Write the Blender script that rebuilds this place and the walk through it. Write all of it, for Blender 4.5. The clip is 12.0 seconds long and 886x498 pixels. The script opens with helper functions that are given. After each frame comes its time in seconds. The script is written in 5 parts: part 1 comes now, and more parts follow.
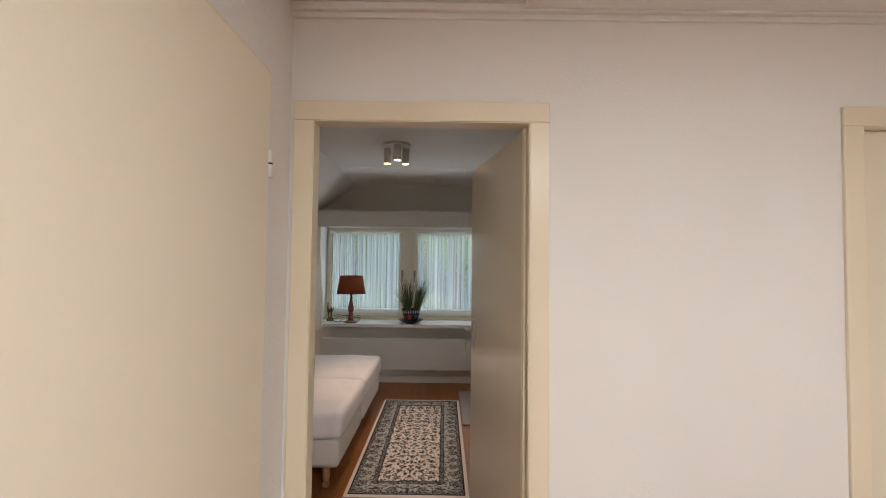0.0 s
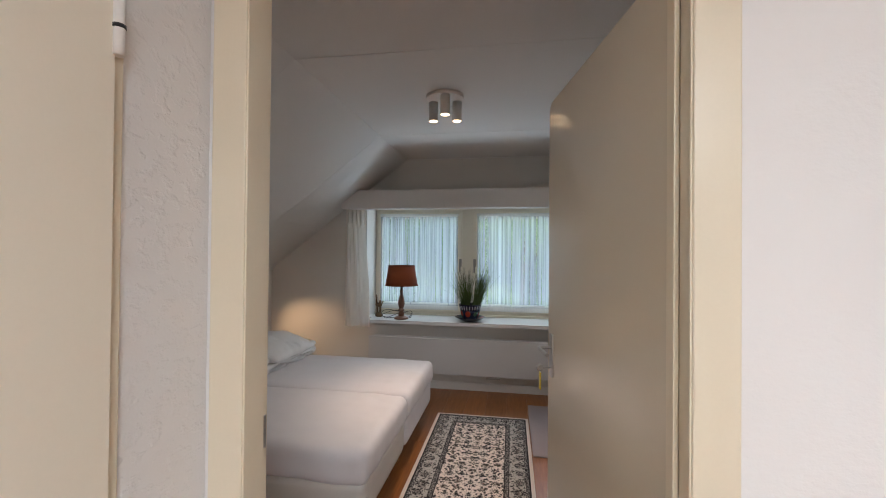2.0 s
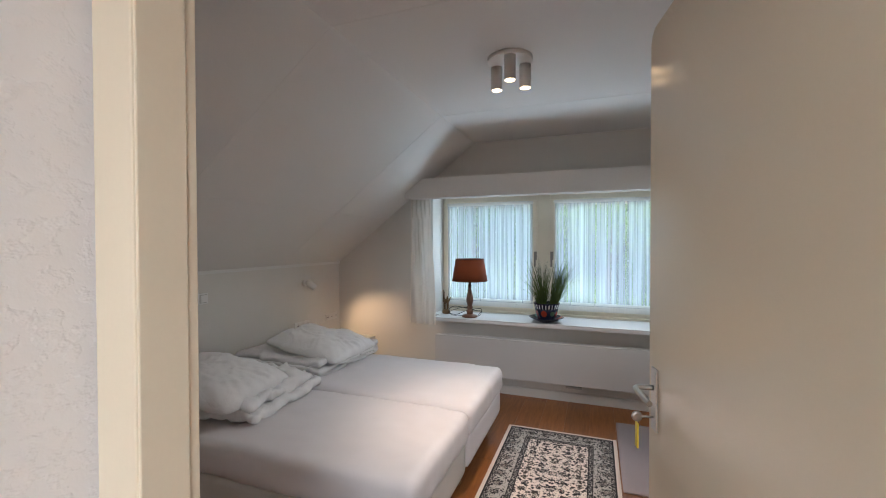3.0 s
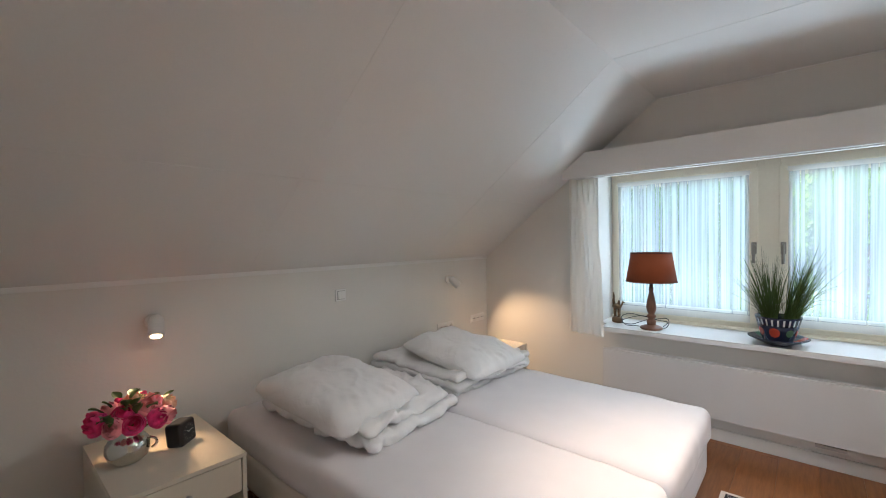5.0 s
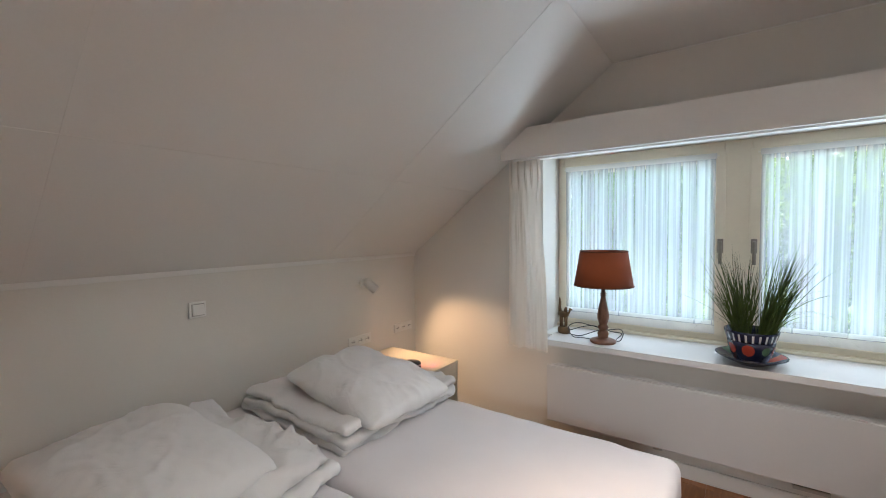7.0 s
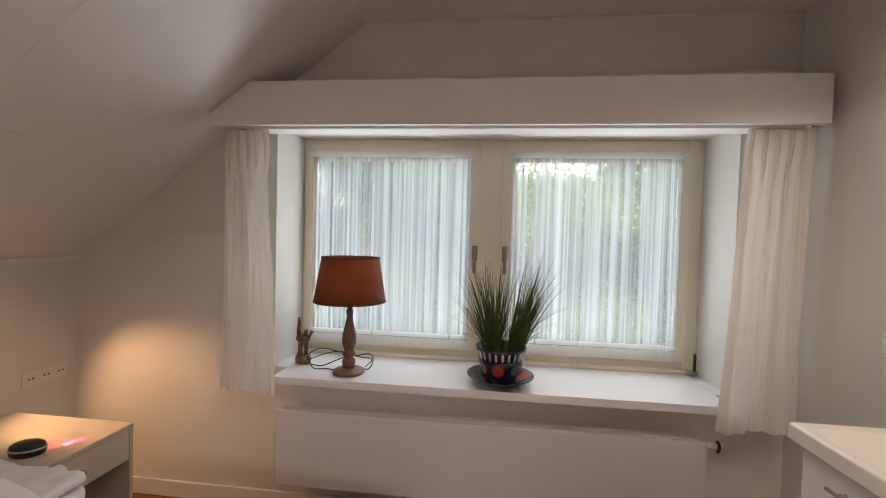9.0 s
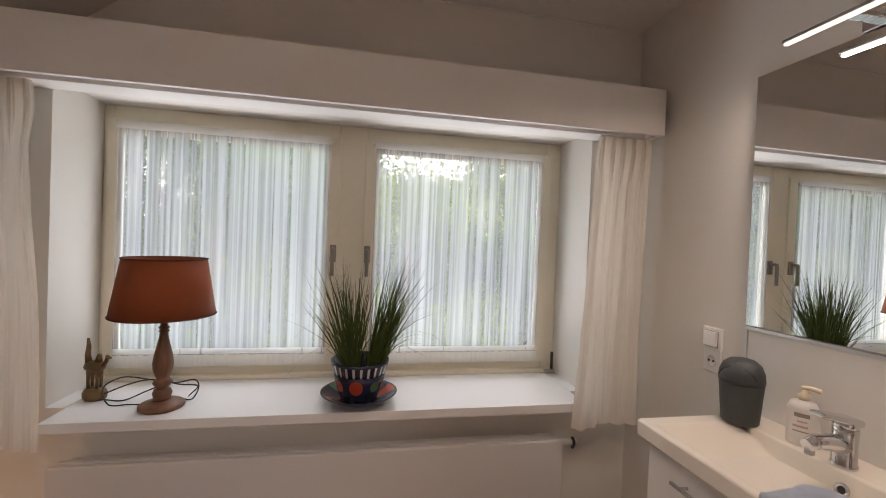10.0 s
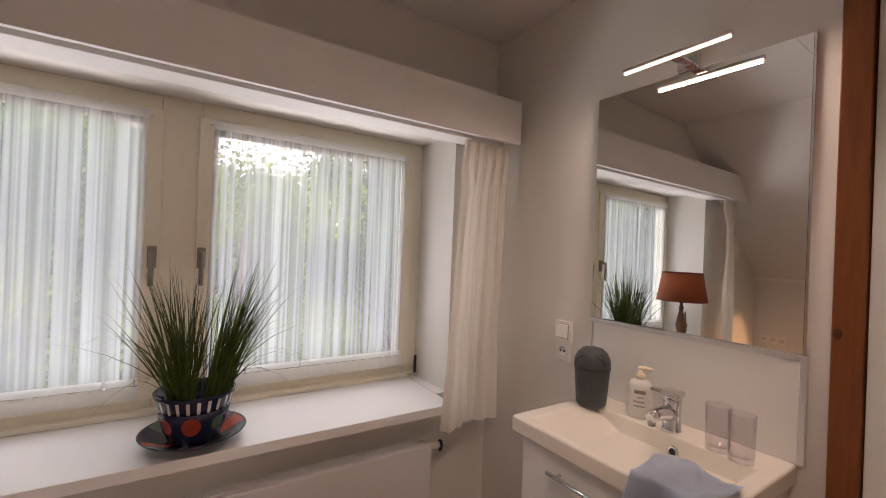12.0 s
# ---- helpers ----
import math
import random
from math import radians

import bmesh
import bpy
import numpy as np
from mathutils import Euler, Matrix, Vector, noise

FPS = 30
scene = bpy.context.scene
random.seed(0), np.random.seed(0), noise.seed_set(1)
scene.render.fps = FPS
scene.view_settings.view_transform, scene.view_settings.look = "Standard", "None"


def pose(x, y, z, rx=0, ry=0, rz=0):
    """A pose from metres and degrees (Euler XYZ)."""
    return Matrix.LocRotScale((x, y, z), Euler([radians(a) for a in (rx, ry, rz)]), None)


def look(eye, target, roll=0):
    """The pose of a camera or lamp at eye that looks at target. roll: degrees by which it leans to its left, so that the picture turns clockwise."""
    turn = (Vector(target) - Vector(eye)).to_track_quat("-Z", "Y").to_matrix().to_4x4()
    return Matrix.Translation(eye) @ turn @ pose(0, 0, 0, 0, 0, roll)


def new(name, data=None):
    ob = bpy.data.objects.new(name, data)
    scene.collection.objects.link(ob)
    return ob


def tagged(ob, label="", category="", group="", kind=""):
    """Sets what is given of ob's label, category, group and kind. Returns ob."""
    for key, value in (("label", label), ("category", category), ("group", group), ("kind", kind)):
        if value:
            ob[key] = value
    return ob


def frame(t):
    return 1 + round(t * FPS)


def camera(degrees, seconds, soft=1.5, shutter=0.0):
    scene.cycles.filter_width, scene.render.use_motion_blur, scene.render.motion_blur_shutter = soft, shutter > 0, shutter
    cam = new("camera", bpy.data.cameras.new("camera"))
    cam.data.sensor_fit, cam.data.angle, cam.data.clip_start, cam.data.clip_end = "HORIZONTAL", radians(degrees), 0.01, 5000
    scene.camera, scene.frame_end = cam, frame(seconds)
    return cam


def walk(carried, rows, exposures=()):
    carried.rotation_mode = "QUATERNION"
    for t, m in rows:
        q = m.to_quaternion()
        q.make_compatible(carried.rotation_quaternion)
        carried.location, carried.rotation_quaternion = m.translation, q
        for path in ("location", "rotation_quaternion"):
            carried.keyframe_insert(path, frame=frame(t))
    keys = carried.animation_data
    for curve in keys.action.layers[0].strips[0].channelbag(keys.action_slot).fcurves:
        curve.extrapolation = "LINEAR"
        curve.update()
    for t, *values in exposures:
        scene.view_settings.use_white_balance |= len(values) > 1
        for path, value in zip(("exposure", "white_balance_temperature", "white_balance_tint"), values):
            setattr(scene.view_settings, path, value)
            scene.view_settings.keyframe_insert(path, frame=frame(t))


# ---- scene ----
cam = camera(93.9, 12.0, soft=1.0)
PATH = [
    (0, (0.103, 0.158, 1.477), (0.098, 2.157, 1.549), 0.7),
    (0.5, (0.114, 0.344, 1.475), (0.076, 2.342, 1.536), 0.7),
    (1, (0.134, 0.55, 1.48), (0.039, 2.547, 1.528), 0.6),
    (1.5, (0.141, 0.747, 1.465), (-0.05, 2.737, 1.496), 0.6),
    (2, (0.125, 0.964, 1.456), (-0.2, 2.938, 1.474), 0.5),
    (2.5, (0.141, 1.17, 1.455), (-0.36, 3.106, 1.45), 0.2),
    (3, (0.133, 1.368, 1.478), (-0.56, 3.244, 1.447), -0.1),
    (3.5, (0.095, 1.519, 1.454), (-0.803, 3.306, 1.419), -0.5),
    (5.5, (-0.215, 2.075, 1.431), (-1.574, 3.542, 1.382), -1.0),
    (6, (-0.271, 2.222, 1.428), (-1.623, 3.694, 1.367), -0.9),
    (6.5, (-0.373, 2.423, 1.448), (-1.649, 3.961, 1.371), -0.8),
    (8.5, (-0.386, 3.188, 1.436), (-0.905, 5.118, 1.365), 1.1),
    (9, (-0.368, 3.344, 1.425), (-0.589, 5.331, 1.369), 1.6),
    (9.5, (-0.31, 3.473, 1.426), (-0.24, 5.471, 1.378), 1.9),
    (10, (-0.307, 3.561, 1.417), (0.077, 5.524, 1.386), 2.3),
    (10.5, (-0.329, 3.633, 1.43), (0.32, 5.524, 1.401), 2.4),
    (11, (-0.352, 3.682, 1.413), (0.509, 5.487, 1.409), 2.6),
    (11.5, (-0.369, 3.703, 1.409), (0.634, 5.434, 1.411), 2.5),
    (12, (-0.375, 3.714, 1.412), (0.714, 5.392, 1.419), 2.3),
]
EXPOSURE = [
    (0.0, -0.93, 6050, 8), (0.5, -0.90, 6050, 8), (1.0, -0.86, 5800, 7), (1.5, -0.84, 6450, 12), (2.0, -0.68, 5500, 7), (2.5, -0.43, 5500, 7), (3.5, -0.12, 5150, 5), (5.5, 0.26, 5350, 5), (6.5, 0.17, 5400, 6),
    (8.5, -0.27, 6250, 13), (9.5, -0.37, 6650, 19), (10.5, -0.46, 6800, 22), (12.0, -0.48, 7000, 27),
]
walk(cam, [(t, look(eye, target, roll)) for t, eye, target, roll in PATH], EXPOSURE)

# ---- world, sun, large lights ----
world = bpy.data.worlds.new("world")
scene.world = world
world.use_nodes = True
wn = world.node_tree.nodes
sky = wn.new("ShaderNodeTexSky")
sky.sky_type, sky.sun_disc = "NISHITA", False
sky.sun_elevation, sky.sun_rotation = radians(48), radians(200)
sky.air_density, sky.dust_density = 1.0, 7.0
wn["Background"].inputs["Strength"].default_value = 0.15
world.node_tree.links.new(sky.outputs["Color"], wn["Background"].inputs["Color"])


def lamp(name, kind, m, power, color, **settings):
    data = bpy.data.lights.new(name, kind)
    data.energy, data.color = power, color
    if "size" in settings:
        data.shape, data.size, data.size_y = "RECTANGLE", settings["size"][0], settings["size"][1]
    if "angle" in settings:
        data.angle = radians(settings["angle"])
    if "spot" in settings:
        data.spot_size, data.spot_blend = radians(settings["spot"]), settings["blend"]
    if "soft" in settings:
        data.shadow_soft_size = settings["soft"]
    ob = new(name, data)
    ob.matrix_world = m
    return ob


lamp("sun", "SUN", look((-6, -8, 14), (0, 10, 0)), 5.0, (1, 0.95, 0.86), angle=3)
# the sky's light above the dormer window and the light thrown up by the sunny garden, both out of sight
lamp("window_skylight", "AREA", look((-0.35, 6.9, 3.1), (-0.35, 5.0, 0.9)), 112, (0.86, 0.94, 1.0), size=(3.0, 1.6))
lamp("garden_bounce", "AREA", look((-0.35, 6.75, -0.2), (-0.35, 4.6, 2.0)), 175, (0.91, 0.97, 1.0), size=(3.4, 1.2))
# added fill that lights the landing from behind the walker, source unseen
lamp("landing_fill_light", "AREA", pose(0.85, -0.75, 2.40), 124, (1.0, 0.965, 0.91), size=(0.9, 0.9))

# ---- materials ----


class Graph:
    """Short hand for building one node material."""

    def __init__(self, name):
        self.mat = bpy.data.materials.new(name)
        self.mat.use_nodes = True
        self.nodes, self.links = self.mat.node_tree.nodes, self.mat.node_tree.links
        self.shader = self.nodes["Principled BSDF"]
        self.out = self.nodes["Material Output"]

    def add(self, kind, **inputs):
        n = self.nodes.new("ShaderNode" + kind)
        for key, value in inputs.items():
            self.put(n, key.replace("_", " "), value)
        return n

    def put(self, n, key, value):
        socket = n.inputs[int(key[1:])] if key[0] == "i" and key[1:].isdigit() else n.inputs[key]
        if isinstance(value, bpy.types.NodeSocket):
            self.links.new(value, socket)
        else:
            socket.default_value = value

    def math(self, op, a, b=0.0, c=0.0):
        n = self.nodes.new("ShaderNodeMath")
        n.operation = op
        for i, v in enumerate((a, b, c)):
            self.put(n, f"i{i}", v)
        return n.outputs[0]

    def mix(self, f, a, b):
        n = self.nodes.new("ShaderNodeMix")
        n.data_type = "RGBA"
        for i, v in ((0, f), (6, a), (7, b)):
            self.put(n, f"i{i}", v if isinstance(v, (bpy.types.NodeSocket, float, int)) else (*v, 1))
        return n.outputs[2]

    def ramp(self, f, lo, hi):
        n = self.nodes.new("ShaderNodeMapRange")
        self.put(n, "i0", f), self.put(n, "i1", lo), self.put(n, "i2", hi)
        return n.outputs[0]

    def coords(self, scale=(1, 1, 1)):
        t = self.nodes.new("ShaderNodeTexCoord")
        m = self.nodes.new("ShaderNodeMapping")
        m.inputs["Scale"].default_value = scale
        self.links.new(t.outputs["Object"], m.inputs["Vector"])
        return m.outputs[0]

    def noise(self, vec, scale, detail=3.0, rough=0.5):
        return self.add("TexNoise", Vector=vec, Scale=scale, Detail=detail, Roughness=rough).outputs["Fac"]

    def bump(self, height, strength, distance):
        self.put(self.shader, "Normal", self.add("Bump", Height=height, Strength=strength, Distance=distance).outputs[0])

    def set(self, **inputs):
        for key, value in inputs.items():
            if isinstance(value, tuple) and len(value) == 3:
                value = (*value, 1)
            self.put(self.shader, key.replace("_", " "), value)
        return self


def surface(name, color, rough=0.5, vary=0.06, grain=60.0, bump=0.1, depth=0.001, blot=3.0, metal=0.0, stretch=(1, 1, 1), **more):
    """A painted, woven or metal surface with colour drift at two scales and a fine relief."""
    g = Graph(name)
    v = g.coords(stretch)
    f = g.math("ADD", g.math("MULTIPLY", g.noise(v, blot), 0.6), g.math("MULTIPLY", g.noise(v, grain), 0.4))
    dark = tuple(c * (1 - vary) for c in color)
    light = tuple(min(1.0, c * (1 + vary)) for c in color)
    g.set(Base_Color=g.mix(g.ramp(f, 0.3, 0.7), dark, light), Roughness=g.math("ADD", rough - 0.02, g.math("MULTIPLY", f, 0.04)), Metallic=metal, **more)
    if bump:
        g.bump(g.noise(v, grain, 4), bump, depth)
    return g.mat


def plaster(name, color, rough=0.4, grain=55, low=0.42):
    """White wall paint over roughly trowelled plaster."""
    g = Graph(name)
    v = g.coords()
    coarse = g.noise(g.coords((1, 1, 1.3)), grain, 3, 0.55)
    fine = g.noise(v, 170, 2)
    big = g.noise(v, 1.3, 3)
    g.set(Base_Color=g.mix(g.ramp(big, 0.35, 0.65), tuple(c * 0.965 for c in color), color), Roughness=0.82)
    h = g.math("ADD", g.math("MULTIPLY", g.ramp(coarse, low, 0.64), 0.8), g.math("MULTIPLY", fine, 0.25))
    g.bump(h, rough, 0.003)
    return g.mat


def linen(name, color, scale, strength, sharp, stretch):
    """Bed cotton: a fine weave and soft creases that run in ridges."""
    g = Graph(name)
    v = g.coords()
    bend = g.add("VectorMath", i0=g.coords(stretch), i1=g.add("TexNoise", Vector=v, Scale=3.0, Detail=2.0).outputs["Color"])
    bend.operation = "ADD"
    fold = g.noise(bend.outputs[0], scale, 2, 0.45)
    ridge = g.math("SUBTRACT", 1.0, g.math("MULTIPLY", g.math("ABSOLUTE", g.math("SUBTRACT", fold, 0.5)), 4.0))
    ridge = g.ramp(ridge, sharp, 1.0)
    where = g.ramp(g.noise(v, 2.2, 2), 0.42, 0.62)
    weave = g.noise(v, 280, 2)
    tone = g.mix(g.ramp(g.noise(v, 5.0, 3), 0.3, 0.7), tuple(c * 0.97 for c in color), color)
    g.set(Base_Color=tone, Roughness=0.9)
    h = g.math("ADD", g.math("MULTIPLY", g.math("MULTIPLY", ridge, where), 0.35), g.math("MULTIPLY", weave, 0.12))
    g.bump(g.math("ADD", h, g.math("MULTIPLY", fold, 0.8)), strength, 0.006)
    return g.mat


def wood(name, light, dark, rough, along=(1, 1, 1), rings=1.0):
    g = Graph(name)
    v = g.coords(along)
    offset = g.add("ObjectInfo").outputs["Random"]
    shift = g.add("VectorMath", i0=v)
    shift.operation = "ADD"
    g.links.new(g.math("MULTIPLY", offset, 30.0), shift.inputs[1])
    grain = g.noise(shift.outputs[0], 9 * rings, 6, 0.65)
    pores = g.noise(shift.outputs[0], 60 * rings, 2)
    f = g.math("ADD", g.math("MULTIPLY", g.ramp(grain, 0.3, 0.7), 0.75), g.math("MULTIPLY", pores, 0.25))
    tone = g.mix(f, dark, light)
    tint = g.math("ADD", 0.86, g.math("MULTIPLY", offset, 0.26))
    mul = g.add("VectorMath", i0=tone)
    mul.operation = "SCALE"
    g.links.new(tint, mul.inputs["Scale"])
    g.set(Base_Color=mul.outputs[0], Roughness=g.math("ADD", rough, g.math("MULTIPLY", pores, 0.12)))
    g.bump(pores, 0.08, 0.0006)
    return g.mat


def glass_sheet(name, tint=(1, 1, 1), shine=0.03, rough=0.02):
    """Clear glazing: straight through, with a weak mirror image that grows at grazing angles."""
    g = Graph(name)
    clear = g.add("BsdfTransparent", Color=(*tint, 1))
    gloss = g.add("BsdfGlossy", Roughness=rough)
    graze = g.math("POWER", g.add("LayerWeight", Blend=0.5).outputs["Facing"], 4.0)
    mixer = g.add("MixShader", Fac=g.math("ADD", shine, g.math("MULTIPLY", graze, 0.6)))
    g.links.new(clear.outputs[0], mixer.inputs[1]), g.links.new(gloss.outputs[0], mixer.inputs[2])
    g.links.new(mixer.outputs[0], g.out.inputs["Surface"])
    return g.mat


def sheer(name, color, opacity, stripes=0.0, glow_through=0.62):
    """Thin curtain cloth: partly open weave, partly glowing with the light behind it. stripes: denser threads, per metre."""
    g = Graph(name)
    v = g.coords()
    dense = opacity
    if stripes:
        bands = g.ramp(g.noise(g.coords((stripes, 0.2, 0.35)), 1.0, 1), 0.38, 0.64)
        threads = g.ramp(g.noise(g.coords((stripes * 3.1, 0.2, 0.3)), 1.0, 1), 0.35, 0.65)
        uneven = g.noise(g.coords((11, 0.2, 0.5)), 1.0, 2)
        dense = g.math("ADD", opacity - 0.12, g.math("MULTIPLY", bands, 0.22))
        dense = g.math("ADD", dense, g.math("MULTIPLY", threads, 0.03))
        dense = g.math("ADD", dense, g.math("MULTIPLY", g.ramp(uneven, 0.3, 0.7), 0.13))
    weave = g.noise(v, 420, 1)
    diffuse = g.add("BsdfDiffuse", Color=(*color, 1))
    back = g.add("BsdfTranslucent", Color=(*color, 1))
    cloth = g.add("MixShader", Fac=glow_through)
    g.links.new(diffuse.outputs[0], cloth.inputs[1]), g.links.new(back.outputs[0], cloth.inputs[2])
    open_weave = g.add("BsdfTransparent")
    mixer = g.add("MixShader", Fac=g.math("ADD", dense, g.math("MULTIPLY", g.math("SUBTRACT", weave, 0.5), 0.12)))
    g.links.new(open_weave.outputs[0], mixer.inputs[1]), g.links.new(cloth.outputs[0], mixer.inputs[2])
    g.links.new(mixer.outputs[0], g.out.inputs["Surface"])
    return g.mat


def glow(name, color, strength):
    g = Graph(name)
    g.set(Base_Color=color, Emission_Color=color, Emission_Strength=strength)
    return g.mat


def rug_material(width, length):
    """Woven carpet: pale edge, dark guard stripes, a border of blossoms and a mirrored field of scrolling motifs."""
    g = Graph("rug_weave")
    t = g.add("TexCoord").outputs["Object"]
    s = g.add("SeparateXYZ", Vector=t)
    x, y = g.math("ABSOLUTE", s.outputs[0]), g.math("ABSOLUTE", s.outputs[1])
    edge = g.math("MINIMUM", g.math("SUBTRACT", width / 2, x), g.math("SUBTRACT", length / 2, y))

    def within(value, lo, hi):
        return g.math("MULTIPLY", g.math("GREATER_THAN", value, lo), g.math("LESS_THAN", value, hi))

    folded = g.add("CombineXYZ", X=x, Y=s.outputs[1], Z=0.0).outputs[0]

    def warp(scale, amount):
        wob = g.add("TexNoise", Vector=folded, Scale=scale, Detail=1.0).outputs["Color"]
        small = g.add("VectorMath", i0=wob)
        small.operation = "SCALE"
        small.inputs["Scale"].default_value = amount
        moved = g.add("VectorMath", i0=folded)
        moved.operation = "ADD"
        g.links.new(small.outputs[0], moved.inputs[1])
        return moved.outputs[0]

    bent = warp(16.0, 0.03)
    cells = g.add("TexVoronoi", Vector=bent, Scale=13.0, Randomness=0.35)
    d, tone = cells.outputs["Distance"], cells.outputs["Color"]
    ripple = g.math("MULTIPLY", g.math("SINE", g.math("MULTIPLY", g.noise(folded, 75, 2), 30.0)), 0.08)
    petals = g.math("ADD", d, ripple)
    flower = within(petals, 0.11, 0.27)
    heart = g.math("LESS_THAN", d, 0.07)
    scroll = g.noise(folded, 30, 1)
    vine = within(scroll, 0.487, 0.517)
    leafy = g.add("TexVoronoi", Vector=warp(30.0, 0.02), Scale=36.0, Randomness=0.9).outputs["Distance"]
    leaves = g.math("LESS_THAN", leafy, 0.36)
    speck = g.add("TexVoronoi", Vector=folded, Scale=80.0, Randomness=1.0).outputs["Distance"]
    dots = g.math("LESS_THAN", speck, 0.22)
    dark = g.math("MAXIMUM", g.math("MAXIMUM", flower, vine), g.math("MAXIMUM", leaves, dots))
    cream, ink, olive, rose = (0.72, 0.62, 0.54), (0.014, 0.012, 0.014), (0.045, 0.036, 0.03), (0.22, 0.12, 0.10)
    pick = g.add("SeparateColor", Color=tone).outputs[0]
    motif = g.mix(g.math("GREATER_THAN", pick, 0.6), ink, olive)
    field = g.mix(dark, cream, motif)
    field = g.mix(heart, field, rose)
    wide = g.add("TexVoronoi", Vector=bent, Scale=9.5, Randomness=0.15)
    bloom = g.math("ADD", wide.outputs["Distance"], g.math("MULTIPLY", ripple, 1.0))
    figure = g.math("MAXIMUM", within(bloom, 0.17, 0.30), within(scroll, 0.475, 0.51))
    figure = g.math("MAXIMUM", figure, g.math("LESS_THAN", leafy, 0.30))
    border = g.mix(figure, (0.42, 0.39, 0.35), ink)
    border = g.mix(g.math("LESS_THAN", bloom, 0.10), border, (0.16, 0.13, 0.11))
    guard = g.mix(g.math("GREATER_THAN", g.noise(folded, 110, 1), 0.54), ink, (0.34, 0.31, 0.28))
    color = g.mix(g.math("GREATER_THAN", edge, 0.024), cream, guard)
    color = g.mix(within(edge, 0.024, 0.034), color, ink)
    color = g.mix(g.math("GREATER_THAN", edge, 0.058), color, border)
    color = g.mix(g.math("GREATER_THAN", edge, 0.158), color, ink)
    color = g.mix(g.math("GREATER_THAN", edge, 0.163), color, guard)
    color = g.mix(within(edge, 0.186, 0.193), color, ink)
    color = g.mix(g.math("GREATER_THAN", edge, 0.193), color, field)
    g.set(Base_Color=color, Roughness=0.95)
    g.bump(g.noise(t, 420, 2), 0.5, 0.002)
    return g.mat


WALL = plaster("wall_plaster", (0.72, 0.695, 0.64), 0.07)
HALL_WALL = plaster("hall_plaster", (0.80, 0.78, 0.755), 0.14)
ROUGH_WALL = plaster("rough_hall_plaster", (0.80, 0.78, 0.755), 0.5, 32, 0.5)
BOARD = surface("ceiling_board", (0.72, 0.70, 0.66), 0.7, 0.02, 120, 0.05, 0.0008, 1.5)
BEIGE = surface("beige_gloss_paint", (0.76, 0.68, 0.52), 0.32, 0.02, 150, 0.03, 0.0004, 2.0)
DOOR_PAINT = surface("beige_door_paint", (0.77, 0.70, 0.56), 0.14, 0.015, 180, 0.02, 0.0004, 1.6)
# west door: colour lifted to make up for light that misses that wall
SATIN_DOOR = surface("brightened_satin_door_paint", (0.85, 0.78, 0.64), 0.42, 0.015, 180, 0.03, 0.0004, 1.2)
CREAM = surface("cream_window_paint", (0.74, 0.69, 0.56), 0.4, 0.04, 40, 0.06, 0.0006)
WHITE = surface("white_paint", (0.76, 0.745, 0.71), 0.4, 0.02, 60, 0.04, 0.0005)
# white enamel greyed in colour to carry the backlit shade under the sill
ENAMEL = surface("shade_greyed_enamel", (0.66, 0.645, 0.63), 0.35, 0.02, 80, 0.02, 0.0003)
SHEET = linen("bed_linen", (0.80, 0.76, 0.76), 3.5, 0.22, 0.1, (0.6, 1.5, 1.0))
COTTON = linen("pillow_cotton", (0.82, 0.81, 0.80), 10.0, 0.8, 0.0, (1, 1, 1))
TICKING = surface("bed_base_cloth", (0.66, 0.61, 0.55), 0.9, 0.05, 300, 0.3, 0.001)
FLOOR_WOOD = wood("floor_laminate", (0.33, 0.128, 0.034), (0.165, 0.056, 0.013), 0.25, (6, 0.6, 6))
PINE = wood("stained_pine", (0.24, 0.066, 0.011), (0.14, 0.034, 0.005), 0.35, (8, 8, 0.7))
OAK = wood("turned_wood", (0.22, 0.10, 0.05), (0.11, 0.045, 0.022), 0.45, (6, 6, 1))
LEG_WOOD = wood("bed_leg_wood", (0.45, 0.28, 0.14), (0.3, 0.17, 0.08), 0.5, (6, 6, 1))
CABINET = surface("cream_bedside_paint", (0.66, 0.60, 0.48), 0.45, 0.03, 40, 0.05, 0.0006)
SHADE_CLOTH = surface("rust_shade_cloth", (0.225, 0.050, 0.011), 0.85, 0.12, 320, 0.35, 0.001, 5.0)
SHADE_TRIM = surface("dark_shade_piping", (0.09, 0.025, 0.012), 0.85)
CORD = surface("black_cord", (0.012, 0.012, 0.012), 0.5)
BRONZE = surface("aged_bronze", (0.16, 0.10, 0.05), 0.45, 0.3, 40, 0.3, 0.002, 12.0, 0.7)
CHROME = surface("chrome", (0.72, 0.72, 0.73), 0.1, 0.02, 20, 0.0, metal=1.0)
WINDOW_METAL = surface("bronzed_window_metal", (0.26, 0.24, 0.21), 0.4, 0.1, 60, 0.05, 0.0003, metal=0.8)
STEEL = surface("brushed_steel", (0.5, 0.49, 0.47), 0.32, 0.05, 90, 0.05, 0.0003, metal=1.0)
CERAMIC = surface("white_ceramic", (0.83, 0.775, 0.68), 0.14, 0.01, 20, 0.0)
GLAZE_DARK = surface("navy_glaze", (0.012, 0.014, 0.035), 0.16, 0.2, 25, 0.0)
GLAZE_PALE = surface("white_glaze", (0.5, 0.49, 0.49), 0.18, 0.05, 25, 0.0)
GLAZE_RED = surface("red_glaze", (0.33, 0.045, 0.025), 0.14, 0.15, 25, 0.0)
GLAZE_GREEN = surface("green_glaze", (0.07, 0.12, 0.07), 0.14, 0.15, 25, 0.0)
BLADE = surface("artificial_grass_blade", (0.062, 0.09, 0.021), 0.7, 0.5, 30, 0.0, Specular_IOR_Level=0.2)
